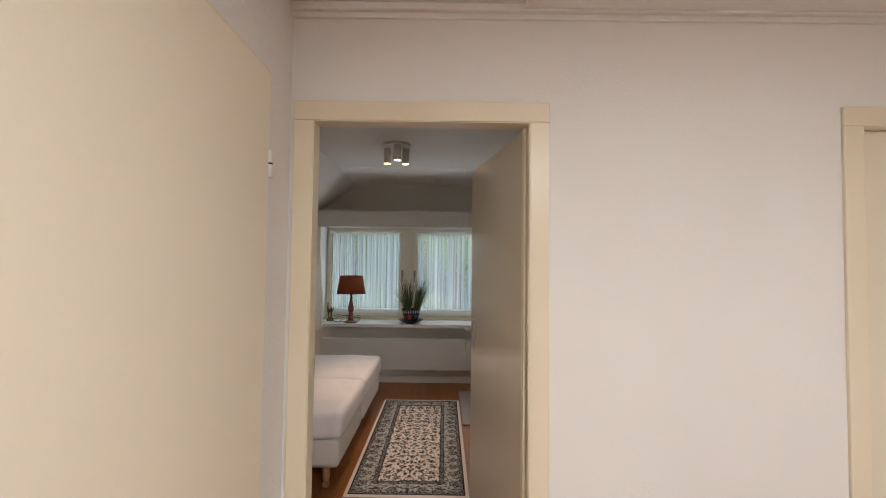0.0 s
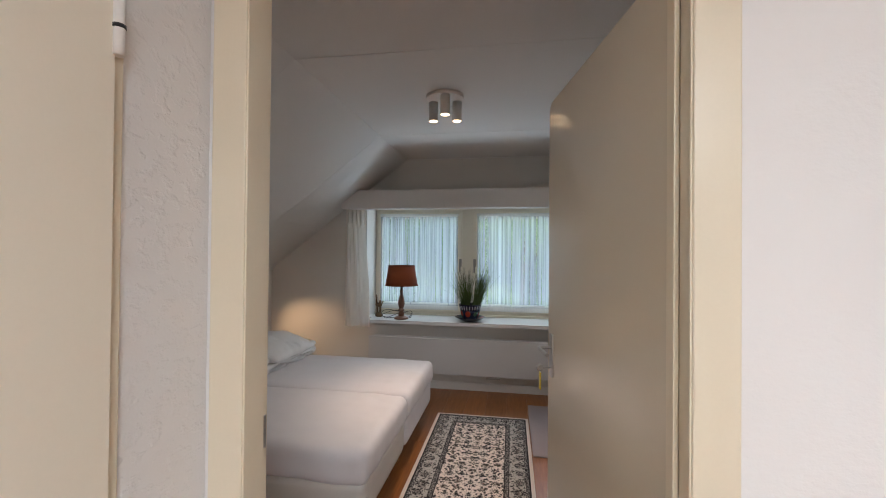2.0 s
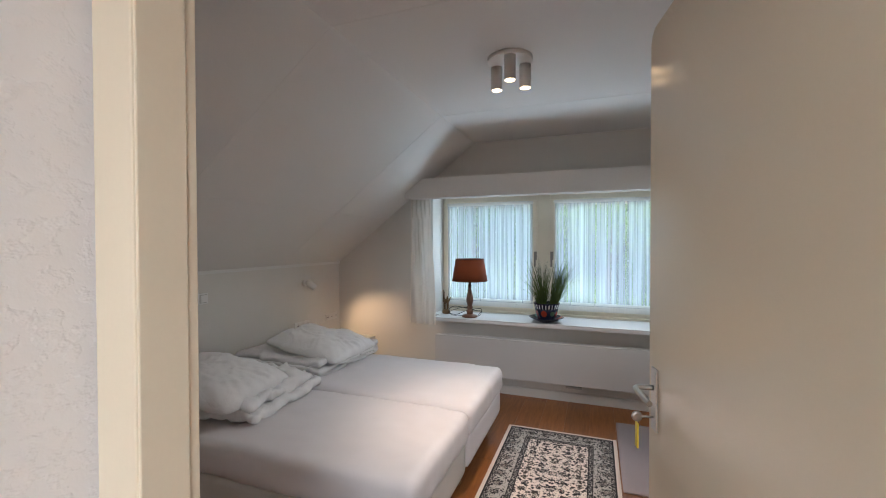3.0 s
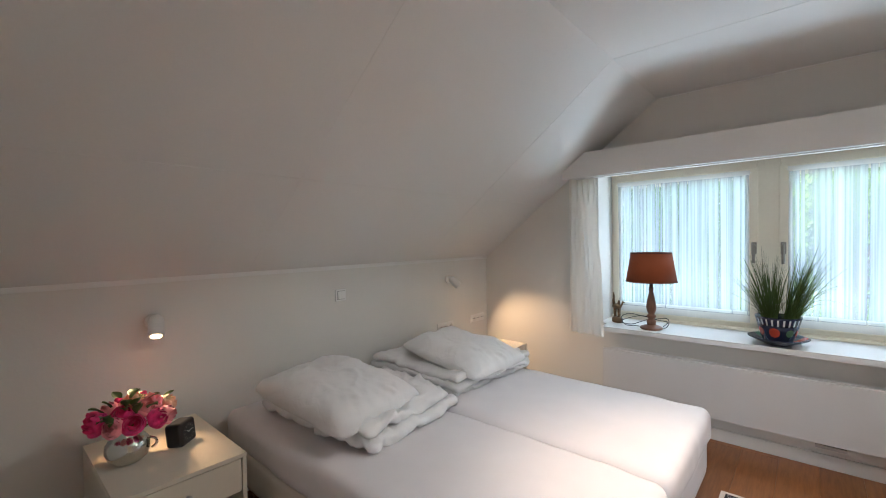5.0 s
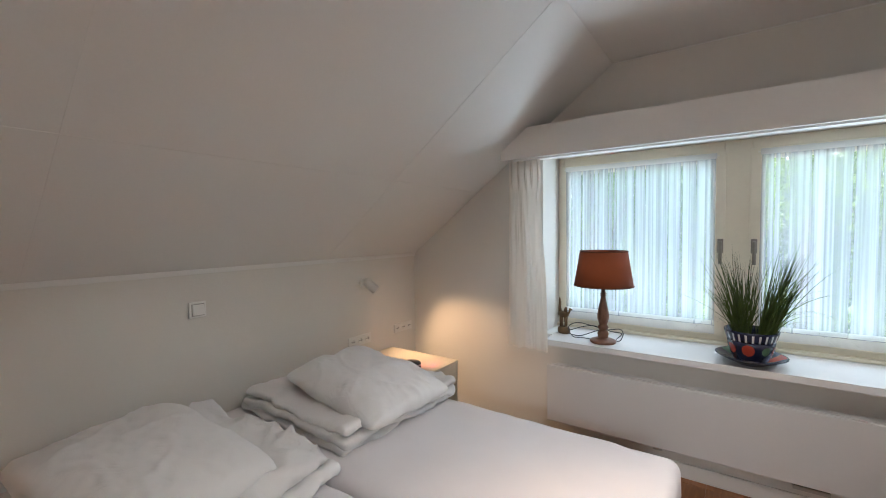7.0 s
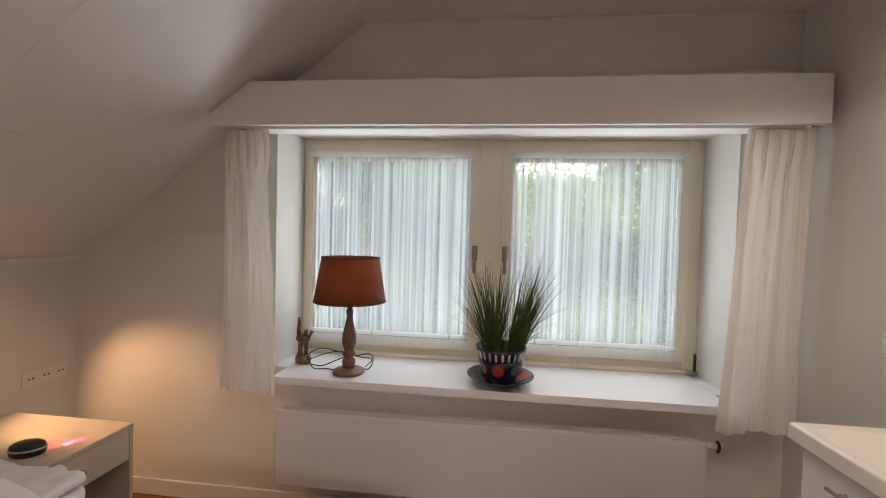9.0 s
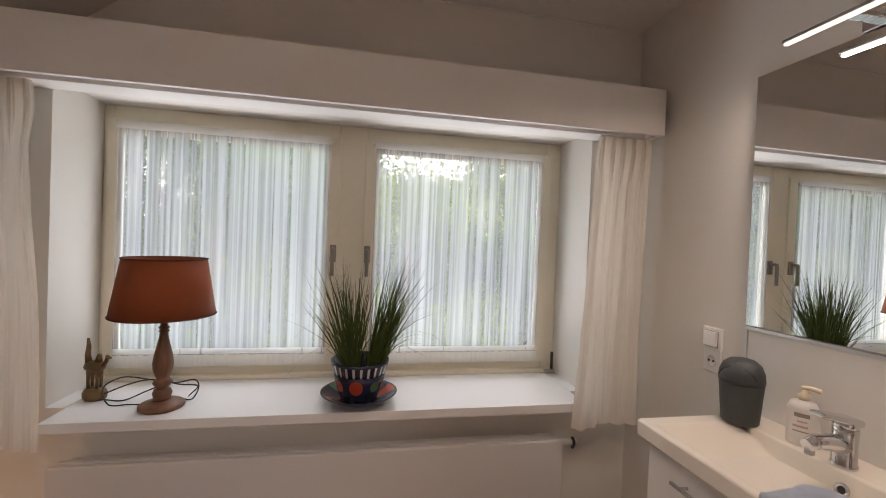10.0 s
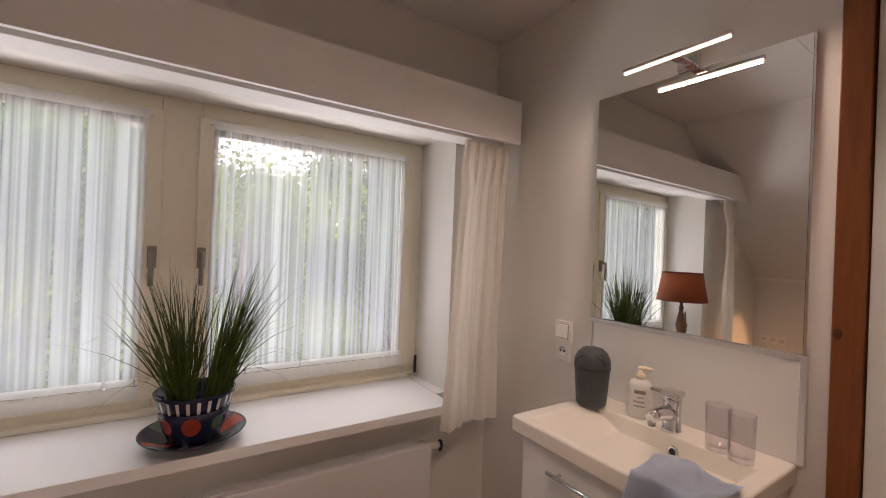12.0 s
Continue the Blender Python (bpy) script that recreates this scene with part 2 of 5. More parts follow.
PLASTIC_WHITE = surface("white_plastic", (0.76, 0.74, 0.70), 0.35, 0.02, 40, 0.0)
PLASTIC_BLACK = surface("black_plastic", (0.018, 0.018, 0.02), 0.35, 0.1, 60, 0.05, 0.0004)
PLASTIC_GREY = surface("charcoal_plastic", (0.052, 0.058, 0.060), 0.5, 0.1, 150, 0.5, 0.002)
ALUMINIUM = surface("satin_aluminium", (0.72, 0.72, 0.72), 0.38, 0.03, 120, 0.03, 0.0002, metal=0.9)
TOWEL = surface("pale_blue_towelling", (0.58, 0.64, 0.74), 0.95, 0.06, 320, 0.6, 0.003)
MAT_CLOTH = surface("lilac_grey_towelling", (0.36, 0.31, 0.31), 0.95, 0.06, 260, 0.6, 0.003)
DRAPE = sheer("drape_linen", (0.82, 0.77, 0.69), 0.995, glow_through=0.34)
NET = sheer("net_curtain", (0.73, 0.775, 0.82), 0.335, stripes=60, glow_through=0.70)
NET_HEM = sheer("net_curtain_hem", (0.82, 0.82, 0.80), 0.74)
PANE = glass_sheet("window_glass")
TUMBLER = glass_sheet("tumbler_glass", (0.962, 0.95, 0.962), 0.05, 0.1)
MIRROR = Graph("mirror").set(Base_Color=(0.86, 0.87, 0.86), Metallic=1.0, Roughness=0.005).mat
SILVER = surface("tarnished_silver", (0.62, 0.60, 0.55), 0.18, 0.1, 30, 0.15, 0.002, 9.0, 1.0)
PETAL = surface("deep_pink_petal", (0.85, 0.035, 0.20), 0.55, 0.3, 30, 0.0, blot=30, Subsurface_Weight=0.25, Subsurface_Scale=0.01)
PETAL_PALE = surface("pale_pink_petal", (0.98, 0.31, 0.34), 0.55, 0.25, 30, 0.0, blot=30, Subsurface_Weight=0.25, Subsurface_Scale=0.01)
PETAL_PEACH = surface("peach_petal", (1.0, 0.46, 0.28), 0.55, 0.25, 30, 0.0, blot=30, Subsurface_Weight=0.25, Subsurface_Scale=0.01)
FLOWER_LEAF = surface("bouquet_leaf", (0.10, 0.15, 0.04), 0.5, 0.4, 30, 0.0)
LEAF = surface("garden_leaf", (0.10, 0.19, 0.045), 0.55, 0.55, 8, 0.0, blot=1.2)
# brighter, yellower copy of LEAF: sunshine put into the colour of some crowns
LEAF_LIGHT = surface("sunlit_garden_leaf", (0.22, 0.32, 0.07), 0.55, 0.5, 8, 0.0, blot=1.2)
BARK = surface("bark", (0.11, 0.08, 0.06), 0.9, 0.3, 12, 0.6, 0.02, stretch=(1, 1, 0.3))
LAWN = surface("lawn", (0.06, 0.10, 0.03), 0.95, 0.3, 6, 0.5, 0.03, 0.4)
BULB = glow("warm_lamp_lens", (1.0, 0.62, 0.30), 14)
TUBE = glow("led_strip", (1.0, 0.82, 0.68), 2.6)
SWITCH_PLASTIC = surface("white_switch_plastic", (0.86, 0.85, 0.82), 0.25, 0.01, 40, 0.0)
# grey that stands for the shade round a switch rocker
ROCKER_SHADE = surface("grey_rocker_gap_shade", (0.33, 0.32, 0.30), 0.5, 0.03, 40, 0.0)
RED_LED = glow("red_clock_figures", (1.0, 0.05, 0.09), 40)
# glow of the lamp added on the landing
HALL_FILL_PANEL = glow("hall_fill_glow", (1.0, 0.88, 0.74), 6)

# ---- building blocks ----


def box(bm, x0, x1, y0, y1, z0, z1, bevel=0.0, segments=2, slot=0):
    made = bmesh.ops.create_cube(bm, size=1.0, matrix=Matrix.Translation(((x0 + x1) / 2, (y0 + y1) / 2, (z0 + z1) / 2)) @ Matrix.Diagonal((x1 - x0, y1 - y0, z1 - z0, 1)))
    faces = {f for v in made["verts"] for f in v.link_faces}
    for f in faces:
        f.material_index = slot
    if bevel:
        edges = {e for f in faces for e in f.edges}
        bmesh.ops.bevel(bm, geom=list(edges), offset=bevel, segments=segments, profile=0.5, affect="EDGES")
    return bm


def boxes(*dims, bevel=0.0):
    bm = bmesh.new()
    for d in dims:
        box(bm, *d, bevel=bevel)
    return bm


def lathe(profile, steps=32, centre=(0, 0, 0), squash=1.0, slots=None):
    """A body turned round the z axis from (radius, height) pairs."""
    bm = bmesh.new()
    rings = []
    for r, z in profile:
        rings.append([bm.verts.new((centre[0] + r * math.cos(2 * math.pi * i / steps), centre[1] + squash * r * math.sin(2 * math.pi * i / steps), centre[2] + z)) for i in range(steps)])
    for j, (a, b) in enumerate(zip(rings, rings[1:])):
        for i in range(steps):
            f = bm.faces.new((a[i], a[(i + 1) % steps], b[(i + 1) % steps], b[i]))
            f.smooth = True
            if slots:
                f.material_index = slots(j, i)
    for ring, flip in ((rings[0], True), (rings[-1], False)):
        f = bm.faces.new(ring[::-1] if flip else ring)
        f.smooth = False
    return bm


def tube(points, radius, sides=8, closed_ends=True, taper=None):
    """A round bar along a line of points."""
    bm = bmesh.new()
    pts = [Vector(p) for p in points]
    rings = []
    for i, p in enumerate(pts):
        d = (pts[min(i + 1, len(pts) - 1)] - pts[max(i - 1, 0)]).normalized()
        side = d.orthogonal().normalized() if abs(d.z) > 0.95 else d.cross(Vector((0, 0, 1))).normalized()
        up = side.cross(d)
        r = radius * (taper[i] if taper else 1.0)
        rings.append([bm.verts.new(p + r * (math.cos(a) * side + math.sin(a) * up)) for a in (2 * math.pi * k / sides for k in range(sides))])
    for a, b in zip(rings, rings[1:]):
        for k in range(sides):
            f = bm.faces.new((a[k], a[(k + 1) % sides], b[(k + 1) % sides], b[k]))
            f.smooth = True
    if closed_ends:
        bm.faces.new(rings[0][::-1]), bm.faces.new(rings[-1])
    return bm


def smooth_path(points, steps=8):
    """Points along a rounded line through the given ones."""
    p = [Vector(q) for q in points]
    p = [2 * p[0] - p[1], *p, 2 * p[-1] - p[-2]]
    line = []
    for i in range(1, len(p) - 2):
        for k in range(steps):
            u = k / steps
            line.append(0.5 * (2 * p[i] + (p[i + 1] - p[i - 1]) * u + (2 * p[i - 1] - 5 * p[i] + 4 * p[i + 1] - p[i + 2]) * u * u + (3 * p[i] - p[i - 1] - 3 * p[i + 1] + p[i + 2]) * u ** 3))
    return line + [p[-2]]


def sheet(columns, rows, place, smooth=True):
    """A grid of faces; place(u, v) gives the point."""
    bm = bmesh.new()
    grid = [[bm.verts.new(place(i / columns, j / rows)) for i in range(columns + 1)] for j in range(rows + 1)]
    for j in range(rows):
        for i in range(columns):
            f = bm.faces.new((grid[j][i], grid[j][i + 1], grid[j + 1][i + 1], grid[j + 1][i]))
            f.smooth = smooth
    return bm


def move(bm, m):
    bm.transform(m)
    return bm


def mesh_of(name, bm, materials):
    bmesh.ops.recalc_face_normals(bm, faces=bm.faces[:]) if len(bm.faces) < 60000 else None
    me = bpy.data.meshes.new(name)
    bm.to_mesh(me)
    bm.free()
    for m in materials if isinstance(materials, (list, tuple)) else (materials,):
        me.materials.append(m)
    return me


def part(name, bm, material, parent=None, label=""):
    """One bmesh as one mesh object under a thing or under a part."""
    ob = new(name, mesh_of(name, bm, material))
    if parent:
        ob.parent = parent
    return tagged(ob, label)


def thing(name, label, category, at=None, group="", kind=""):
    """An Empty at the base of a thing, to hold its parts."""
    ob = new(name)
    ob.empty_display_size = 0.05
    if at is not None:
        ob.matrix_world = at
    return tagged(ob, label, category, group, kind)


def structure(name, bm, material, label):
    return tagged(part(name, bm, material), label, kind="structure")


# ---- plan ----
X_WEST, X_EAST = -2.597, 0.985          # knee wall under the slope, wall with the washbasin
Y_DOOR, Y_ROOM, Y_NORTH = 1.728, 1.80, 5.36  # hall face and room face of the door wall, window wall
Y_OUT = 5.78
Z_CEIL, Z_KNEE, SLOPE = 2.47, 1.262, 0.76
X_RIDGE = X_WEST + (Z_CEIL - Z_KNEE) / SLOPE
OPEN_L, OPEN_R, OPEN_T = -0.401, 0.425, 2.02
HALL_L, HALL_R, HALL_S, Z_HALL = -0.492, 2.75, -2.4, 2.47
WIN_L, WIN_R, WIN_B, WIN_T = -1.455, 0.745, 0.70, 1.975

# ---- large structure ----
floor = structure("floor", boxes((X_WEST - 0.1, X_EAST + 0.1, Y_ROOM - 0.06, Y_NORTH + 0.02, -0.2, -0.008), (HALL_L - 0.1, HALL_R + 0.1, HALL_S - 0.1, Y_ROOM - 0.06, -0.2, -0.008)), FLOOR_WOOD, "brown laminate floor of bedroom and landing")

bm = boxes((X_WEST - 0.3, WIN_L, Y_NORTH, Y_OUT, -0.1, 2.7), (WIN_R, X_EAST + 0.2, Y_NORTH, Y_OUT, -0.1, 2.7), (WIN_L, WIN_R, Y_NORTH, Y_OUT, -0.1, WIN_B), (WIN_L, WIN_R, Y_NORTH, Y_OUT, WIN_T, 2.7))
structure("wall_north", bm, WALL, "white plastered dormer wall with a wide window")
structure("wall_west", boxes((X_WEST - 0.2, X_WEST, Y_ROOM, Y_NORTH, -0.1, Z_KNEE)), WALL, "white low knee wall behind the beds")
structure("wall_east", boxes((X_EAST, X_EAST + 0.2, Y_ROOM, Y_NORTH, -0.1, 2.7)), WALL, "white plastered wall behind the washbasin")
D2_L, D2_R = 1.69, 2.51
bm = boxes((X_WEST - 0.3, OPEN_L - 0.03, Y_DOOR, Y_ROOM, -0.1, 2.7), (OPEN_R + 0.03, D2_L - 0.03, Y_DOOR, Y_ROOM, -0.1, 2.7), (D2_R + 0.03, HALL_R + 0.2, Y_DOOR, Y_ROOM, -0.1, 2.7),
           (OPEN_L - 0.03, OPEN_R + 0.03, Y_DOOR, Y_ROOM, OPEN_T + 0.03, 2.7), (D2_L - 0.03, D2_R + 0.03, Y_DOOR, Y_ROOM, OPEN_T + 0.03, 2.7))
structure("wall_south", bm, HALL_WALL, "off-white plastered wall with door openings")
DL0, DL1, DLT = 0.665, 1.495, 2.085     # the door in the landing's west wall
bm = boxes((HALL_L - 0.15, HALL_L, DL1 + 0.035, Y_DOOR, -0.1, 2.7), (HALL_L - 0.15, HALL_L, HALL_S, DL0 - 0.035, -0.1, 2.7), (HALL_L - 0.15, HALL_L, DL0 - 0.035, DL1 + 0.035, DLT + 0.035, 2.7))
structure("wall_hall_west", bm, ROUGH_WALL, "off-white textured plaster wall of the landing")
structure("wall_hall_east", boxes((HALL_R, HALL_R + 0.15, HALL_S, Y_DOOR, -0.1, 2.7)), HALL_WALL, "off-white plaster wall closing the landing")
structure("wall_hall_south", boxes((HALL_L - 0.15, HALL_R + 0.15, HALL_S - 0.15, HALL_S, -0.1, 2.7)), HALL_WALL, "off-white plaster wall at the landing's back")


def slope_z(x):
    return Z_KNEE + SLOPE * (x - X_WEST)


# bedroom ceiling: slope and flat part, with the raised joints between its boards
bm = boxes((X_RIDGE, X_EAST, Y_ROOM, Y_NORTH, Z_CEIL, Z_CEIL + 0.1))
ends = [(X_WEST, Z_KNEE), (X_RIDGE, Z_CEIL), (X_RIDGE, Z_CEIL + 0.1), (X_WEST - 0.2, Z_KNEE + 0.02), (X_WEST - 0.2, Z_KNEE)]
rings = [[bm.verts.new((x, y, z)) for x, z in ends] for y in (Y_ROOM, Y_NORTH)]
for k in range(len(ends)):
    bm.faces.new((rings[0][k], rings[0][(k + 1) % 5], rings[1][(k + 1) % 5], rings[1][k]))
bm.faces.new(rings[0]), bm.faces.new(rings[1][::-1])
tilt = math.degrees(math.atan(SLOPE))


def slope_strip(x0, x1, y0, y1, high):
    """A flat strip lying on the underside of the slope."""
    half = Vector(((x0 + x1) / 2, (y0 + y1) / 2, slope_z((x0 + x1) / 2)))
    long = (x1 - x0) / math.cos(radians(tilt))
    b = bmesh.new()
    box(b, -long / 2, long / 2, (y0 - y1) / 2, (y1 - y0) / 2, -high, 0.004)
    return move(b, Matrix.Translation(half) @ Matrix.Rotation(-radians(tilt), 4, "Y"))


def merge(bm, other):
    me = bpy.data.meshes.new("merge")
    other.to_mesh(me)
    other.free()
    bm.from_mesh(me)
    bpy.data.meshes.remove(me)
    return bm


for y in (2.985, 4.422):
    merge(bm, slope_strip(X_WEST + 0.05, X_RIDGE, y - 0.0025, y + 0.0025, 0.0011))
    box(bm, X_RIDGE, X_EAST, y - 0.0025, y + 0.0025, Z_CEIL - 0.0016, Z_CEIL + 0.01)
merge(bm, slope_strip(-1.973, -1.969, Y_ROOM, Y_NORTH, 0.0011))
box(bm, 0.2125, 0.2175, Y_ROOM, Y_NORTH, Z_CEIL - 0.0016, Z_CEIL + 0.01)
structure("ceiling", bm, BOARD, "white painted board ceiling sloping under the roof")
structure("ceiling_hall", boxes((HALL_L - 0.15, HALL_R + 0.15, HALL_S, Y_DOOR, Z_HALL, Z_HALL + 0.1)), BOARD, "white landing ceiling")

# mouldings and skirtings
bm = boxes((X_WEST, X_WEST + 0.012, Y_ROOM, Y_NORTH, Z_KNEE - 0.018, Z_KNEE + 0.008), bevel=0.003)
structure("trim_knee_wall", bm, WHITE, "thin white batten along the knee wall's top")
structure("trim_window_wall", boxes((X_RIDGE + 0.02, X_EAST, Y_NORTH - 0.007, Y_NORTH, Z_CEIL - 0.008, Z_CEIL), bevel=0.003), WHITE, "thin white cove batten under the ceiling")
structure("trim_hall_ceiling", boxes((HALL_L, HALL_R, Y_DOOR - 0.035, Y_DOOR, Z_HALL - 0.028, Z_HALL), (HALL_L, HALL_R, Y_DOOR - 0.016, Y_DOOR, Z_HALL - 0.05, Z_HALL - 0.028), bevel=0.004), WHITE, "white stepped cornice moulding of the landing")
structure("trim_loft_hatch", boxes((0.40, HALL_R - 0.4, 1.50, Y_DOOR - 0.036, Z_HALL - 0.022, Z_HALL), bevel=0.004), WHITE, "white loft hatch edging on the landing ceiling")
structure("baseboard_north", boxes((X_WEST, X_EAST, Y_NORTH - 0.014, Y_NORTH, 0.0, 0.085), bevel=0.003), WHITE, "white painted skirting board under the window")
structure("baseboard_west", boxes((X_WEST, X_WEST + 0.014, Y_ROOM, Y_NORTH - 0.014, 0.0, 0.085), bevel=0.003), WHITE, "white painted skirting board behind the beds")
structure("baseboard_east", boxes((X_EAST - 0.014, X_EAST, Y_ROOM, Y_NORTH - 0.014, 0.0, 0.085), bevel=0.003), WHITE, "white painted skirting board")


# ---- doors ----
def casing(name, x0, x1, label):
    """Architrave and lining of an opening in the door wall."""
    top = tagged(thing(name, label, "", kind="structure"))
    a = 0.075
    part("architrave", boxes((x0 - a, x0, Y_DOOR - 0.014, Y_DOOR, 0, OPEN_T - 0.0), bevel=0.003), BEIGE, top)
    part("architrave", boxes((x1, x1 + a, Y_DOOR - 0.014, Y_DOOR, 0, OPEN_T), bevel=0.003), BEIGE, top)
    part("architrave", boxes((x0 - a, x1 + a, Y_DOOR - 0.016, Y_DOOR, OPEN_T, OPEN_T + a), bevel=0.003), BEIGE, top)
    for u0, u1 in ((x0 - 0.03, x0), (x1, x1 + 0.03)):
        part("lining", boxes((u0, u1, Y_DOOR, Y_ROOM + 0.002, 0, OPEN_T + 0.03), bevel=0.002), BEIGE, top)
    part("lining", boxes((x0, x1, Y_DOOR, Y_ROOM + 0.002, OPEN_T, OPEN_T + 0.03), bevel=0.002), BEIGE, top)
    s = 0.004
    part("door_stop", boxes((x0, x0 + s, Y_DOOR - 0.012, Y_ROOM - 0.016, 0, OPEN_T - s), bevel=0.002), BEIGE, top)
    part("door_stop", boxes((x1 - s, x1, Y_DOOR - 0.012, Y_DOOR + 0.032, 0, OPEN_T - s), bevel=0.002), BEIGE, top)
    part("door_stop", boxes((x0, x1, Y_DOOR - 0.012, Y_DOOR + 0.032, OPEN_T - s, OPEN_T), bevel=0.002), BEIGE, top)
    return top


casing("door_frame_1", OPEN_L, OPEN_R, "beige painted frame of the bedroom doorway")
strike = part("strike_plate", boxes((OPEN_L - 0.001, OPEN_L + 0.002, Y_ROOM - 0.026, Y_ROOM - 0.004, 1.03, 1.10), bevel=0.001), STEEL, bpy.data.objects["door_frame_1"], "steel strike plate")
casing("door_frame_2", D2_L, D2_R, "beige painted frame of a second landing door")
door_2 = thing("door_2", "closed flat beige landing door", "", kind="structure")
part("leaf", boxes((D2_L + 0.002, D2_R - 0.002, Y_DOOR + 0.036, Y_DOOR + 0.07, 0.004, OPEN_T - 0.003), bevel=0.002), DOOR_PAINT, door_2)


door_1 = thing("door_1", "open flat beige bedroom door", "", pose(0.420, 1.772, 0, 0, 0, 101.3), kind="structure")
LEAF_LONG = 0.795


def rounded_leaf(y0, y1, x0, x1, top, radius):
    """A flat door leaf in the plane x, z with rounded top corners and eased edges."""
    bm = bmesh.new()
    outline = [(x0, 0.006), (x1, 0.006)]
    for cx, a0 in ((x1 - radius, 0), (x0 + radius, 90)):
        outline += [(cx + radius * math.cos(radians(a0 + a)), top - radius + radius * math.sin(radians(a0 + a))) for a in range(0, 91, 10)]
    rings = [[bm.verts.new((x, y, z)) for x, z in outline] for y in (y0, y1)]
    n = len(outline)
    bm.faces.new(rings[0]), bm.faces.new(rings[1][::-1])
    for k in range(n):
        bm.faces.new((rings[0][k], rings[1][k], rings[1][(k + 1) % n], rings[0][(k + 1) % n]))
    rims = [e for e in bm.edges if abs(e.verts[0].co.y - e.verts[1].co.y) < 1e-6]
    bmesh.ops.bevel(bm, geom=rims, offset=0.002, segments=2, profile=0.5, affect="EDGES")
    return bm


part("leaf", rounded_leaf(-0.025, 0.0, 0.0, LEAF_LONG, 2.012, 0.035), DOOR_PAINT, door_1)
part("core", boxes((0.012, LEAF_LONG - 0.012, -0.04, -0.0251, 0.006, 1.998), bevel=0.002), DOOR_PAINT, door_1)
part("rebate_edge", boxes((-0.012, 0.012, 0.001, 0.012, 0.006, 2.012), bevel=0.002), BEIGE, door_1)
for z in (0.25, 1.75):
    part("hinge", tube([(-0.006, -0.047, z - 0.04), (-0.006, -0.047, z + 0.04)], 0.006, 10), STEEL, door_1)
for side, y in ((1, 0.0), (-1, -0.04)):
    holder = bmesh.new()
    box(holder, LEAF_LONG - 0.066, LEAF_LONG - 0.03, min(y, y + side * 0.006), max(y, y + side * 0.006), 1.012, 1.167, 0.002)
    plate = part("backplate", holder, STEEL, door_1, "brushed steel door plate")
    hx = LEAF_LONG - 0.048
    part("lever", tube(smooth_path([(hx, y + side * 0.006, 1.118), (hx, y + side * 0.04, 1.118), (hx - 0.012, y + side * 0.05, 1.118), (hx - 0.06, y + side * 0.05, 1.117), (hx - 0.105, y + side * 0.048, 1.115)], 5), 0.0065, 10), STEEL, door_1, "steel door lever")
hx = LEAF_LONG - 0.048
key = part("key", tube([(hx, 0.006, 1.045), (hx, 0.036, 1.045)], 0.003, 8), STEEL, door_1, "small steel key in the lock")
part("key_bow", move(lathe([(0.006, -0.0015), (0.013, -0.0015), (0.013, 0.0015), (0.006, 0.0015)], 16), Matrix.Translation((hx, 0.044, 1.045)) @ Matrix.Rotation(math.pi / 2, 4, "Y")), STEEL, key)
TAG = surface("yellow_key_tag", (0.75, 0.55, 0.03), 0.4, 0.05)
part("key_tag", boxes((hx - 0.010, hx + 0.010, 0.042, 0.046, 0.968, 1.03), bevel=0.0015), TAG, key, "yellow plastic key tag")

# the door in the landing's west wall: an overlapping leaf with rounded corners
frame_3 = thing("door_frame_3", "beige painted steel frame in the landing wall", "", kind="structure")
for y0, y1 in ((DL0 - 0.035, DL0), (DL1, DL1 + 0.035)):
    part("jamb", boxes((HALL_L - 0.14, HALL_L + 0.006, y0, y1, 0, DLT + 0.035), bevel=0.003), BEIGE, frame_3)
part("head", boxes((HALL_L - 0.14, HALL_L + 0.006, DL0, DL1, DLT, DLT + 0.035), bevel=0.003), BEIGE, frame_3)
bm = bmesh.new()
outline = []
for cy, cz, a0 in ((DL1 - 0.02, DLT - 0.015, 0), (DL0 + 0.02, DLT - 0.015, 90)):
    outline += [(cy + 0.03 * math.cos(radians(a0 + a)), cz + 0.03 * math.sin(radians(a0 + a))) for a in range(0, 91, 15)]
outline += [(DL0 - 0.01, 0.006), (DL1 + 0.01, 0.006)]
faces = []
for x in (HALL_L - 0.02, HALL_L + 0.016):
    faces.append([bm.verts.new((x, y, z)) for y, z in outline])
n = len(outline)
bm.faces.new(faces[0][::-1]), bm.faces.new(faces[1])
for k in range(n):
    bm.faces.new((faces[0][k], faces[0][(k + 1) % n], faces[1][(k + 1) % n], faces[1][k]))
door_3 = thing("door_3", "closed flat beige door with rounded top corners", "", kind="structure")
part("leaf", bm, SATIN_DOOR, door_3)
for z in (0.3, 1.8):
    hinge = part("hinge", tube([(HALL_L + 0.018, DL1 + 0.014, z - 0.045), (HALL_L + 0.018, DL1 + 0.014, z + 0.045)], 0.0085, 12), PLASTIC_WHITE, door_3, "white barrel hinge with a dark ring")
    part("ring", tube([(HALL_L + 0.018, DL1 + 0.014, z - 0.003), (HALL_L + 0.018, DL1 + 0.014, z + 0.003)], 0.0095, 12), PLASTIC_BLACK, hinge)

# unseen lamp added behind the walker, as a body for the landing's fill light
hall_fill = thing("added_ceiling_light", "unseen square ceiling light added for the landing", "lamp", pose(0.85, -0.75, Z_HALL))
part("base", boxes((-0.48, 0.48, -0.48, 0.48, -0.035, -0.001), bevel=0.004), WHITE, hall_fill)
part("diffuser", boxes((-0.46, 0.46, -0.46, 0.46, -0.055, -0.036), bevel=0.006), HALL_FILL_PANEL, hall_fill, "glowing panel of the added landing light")

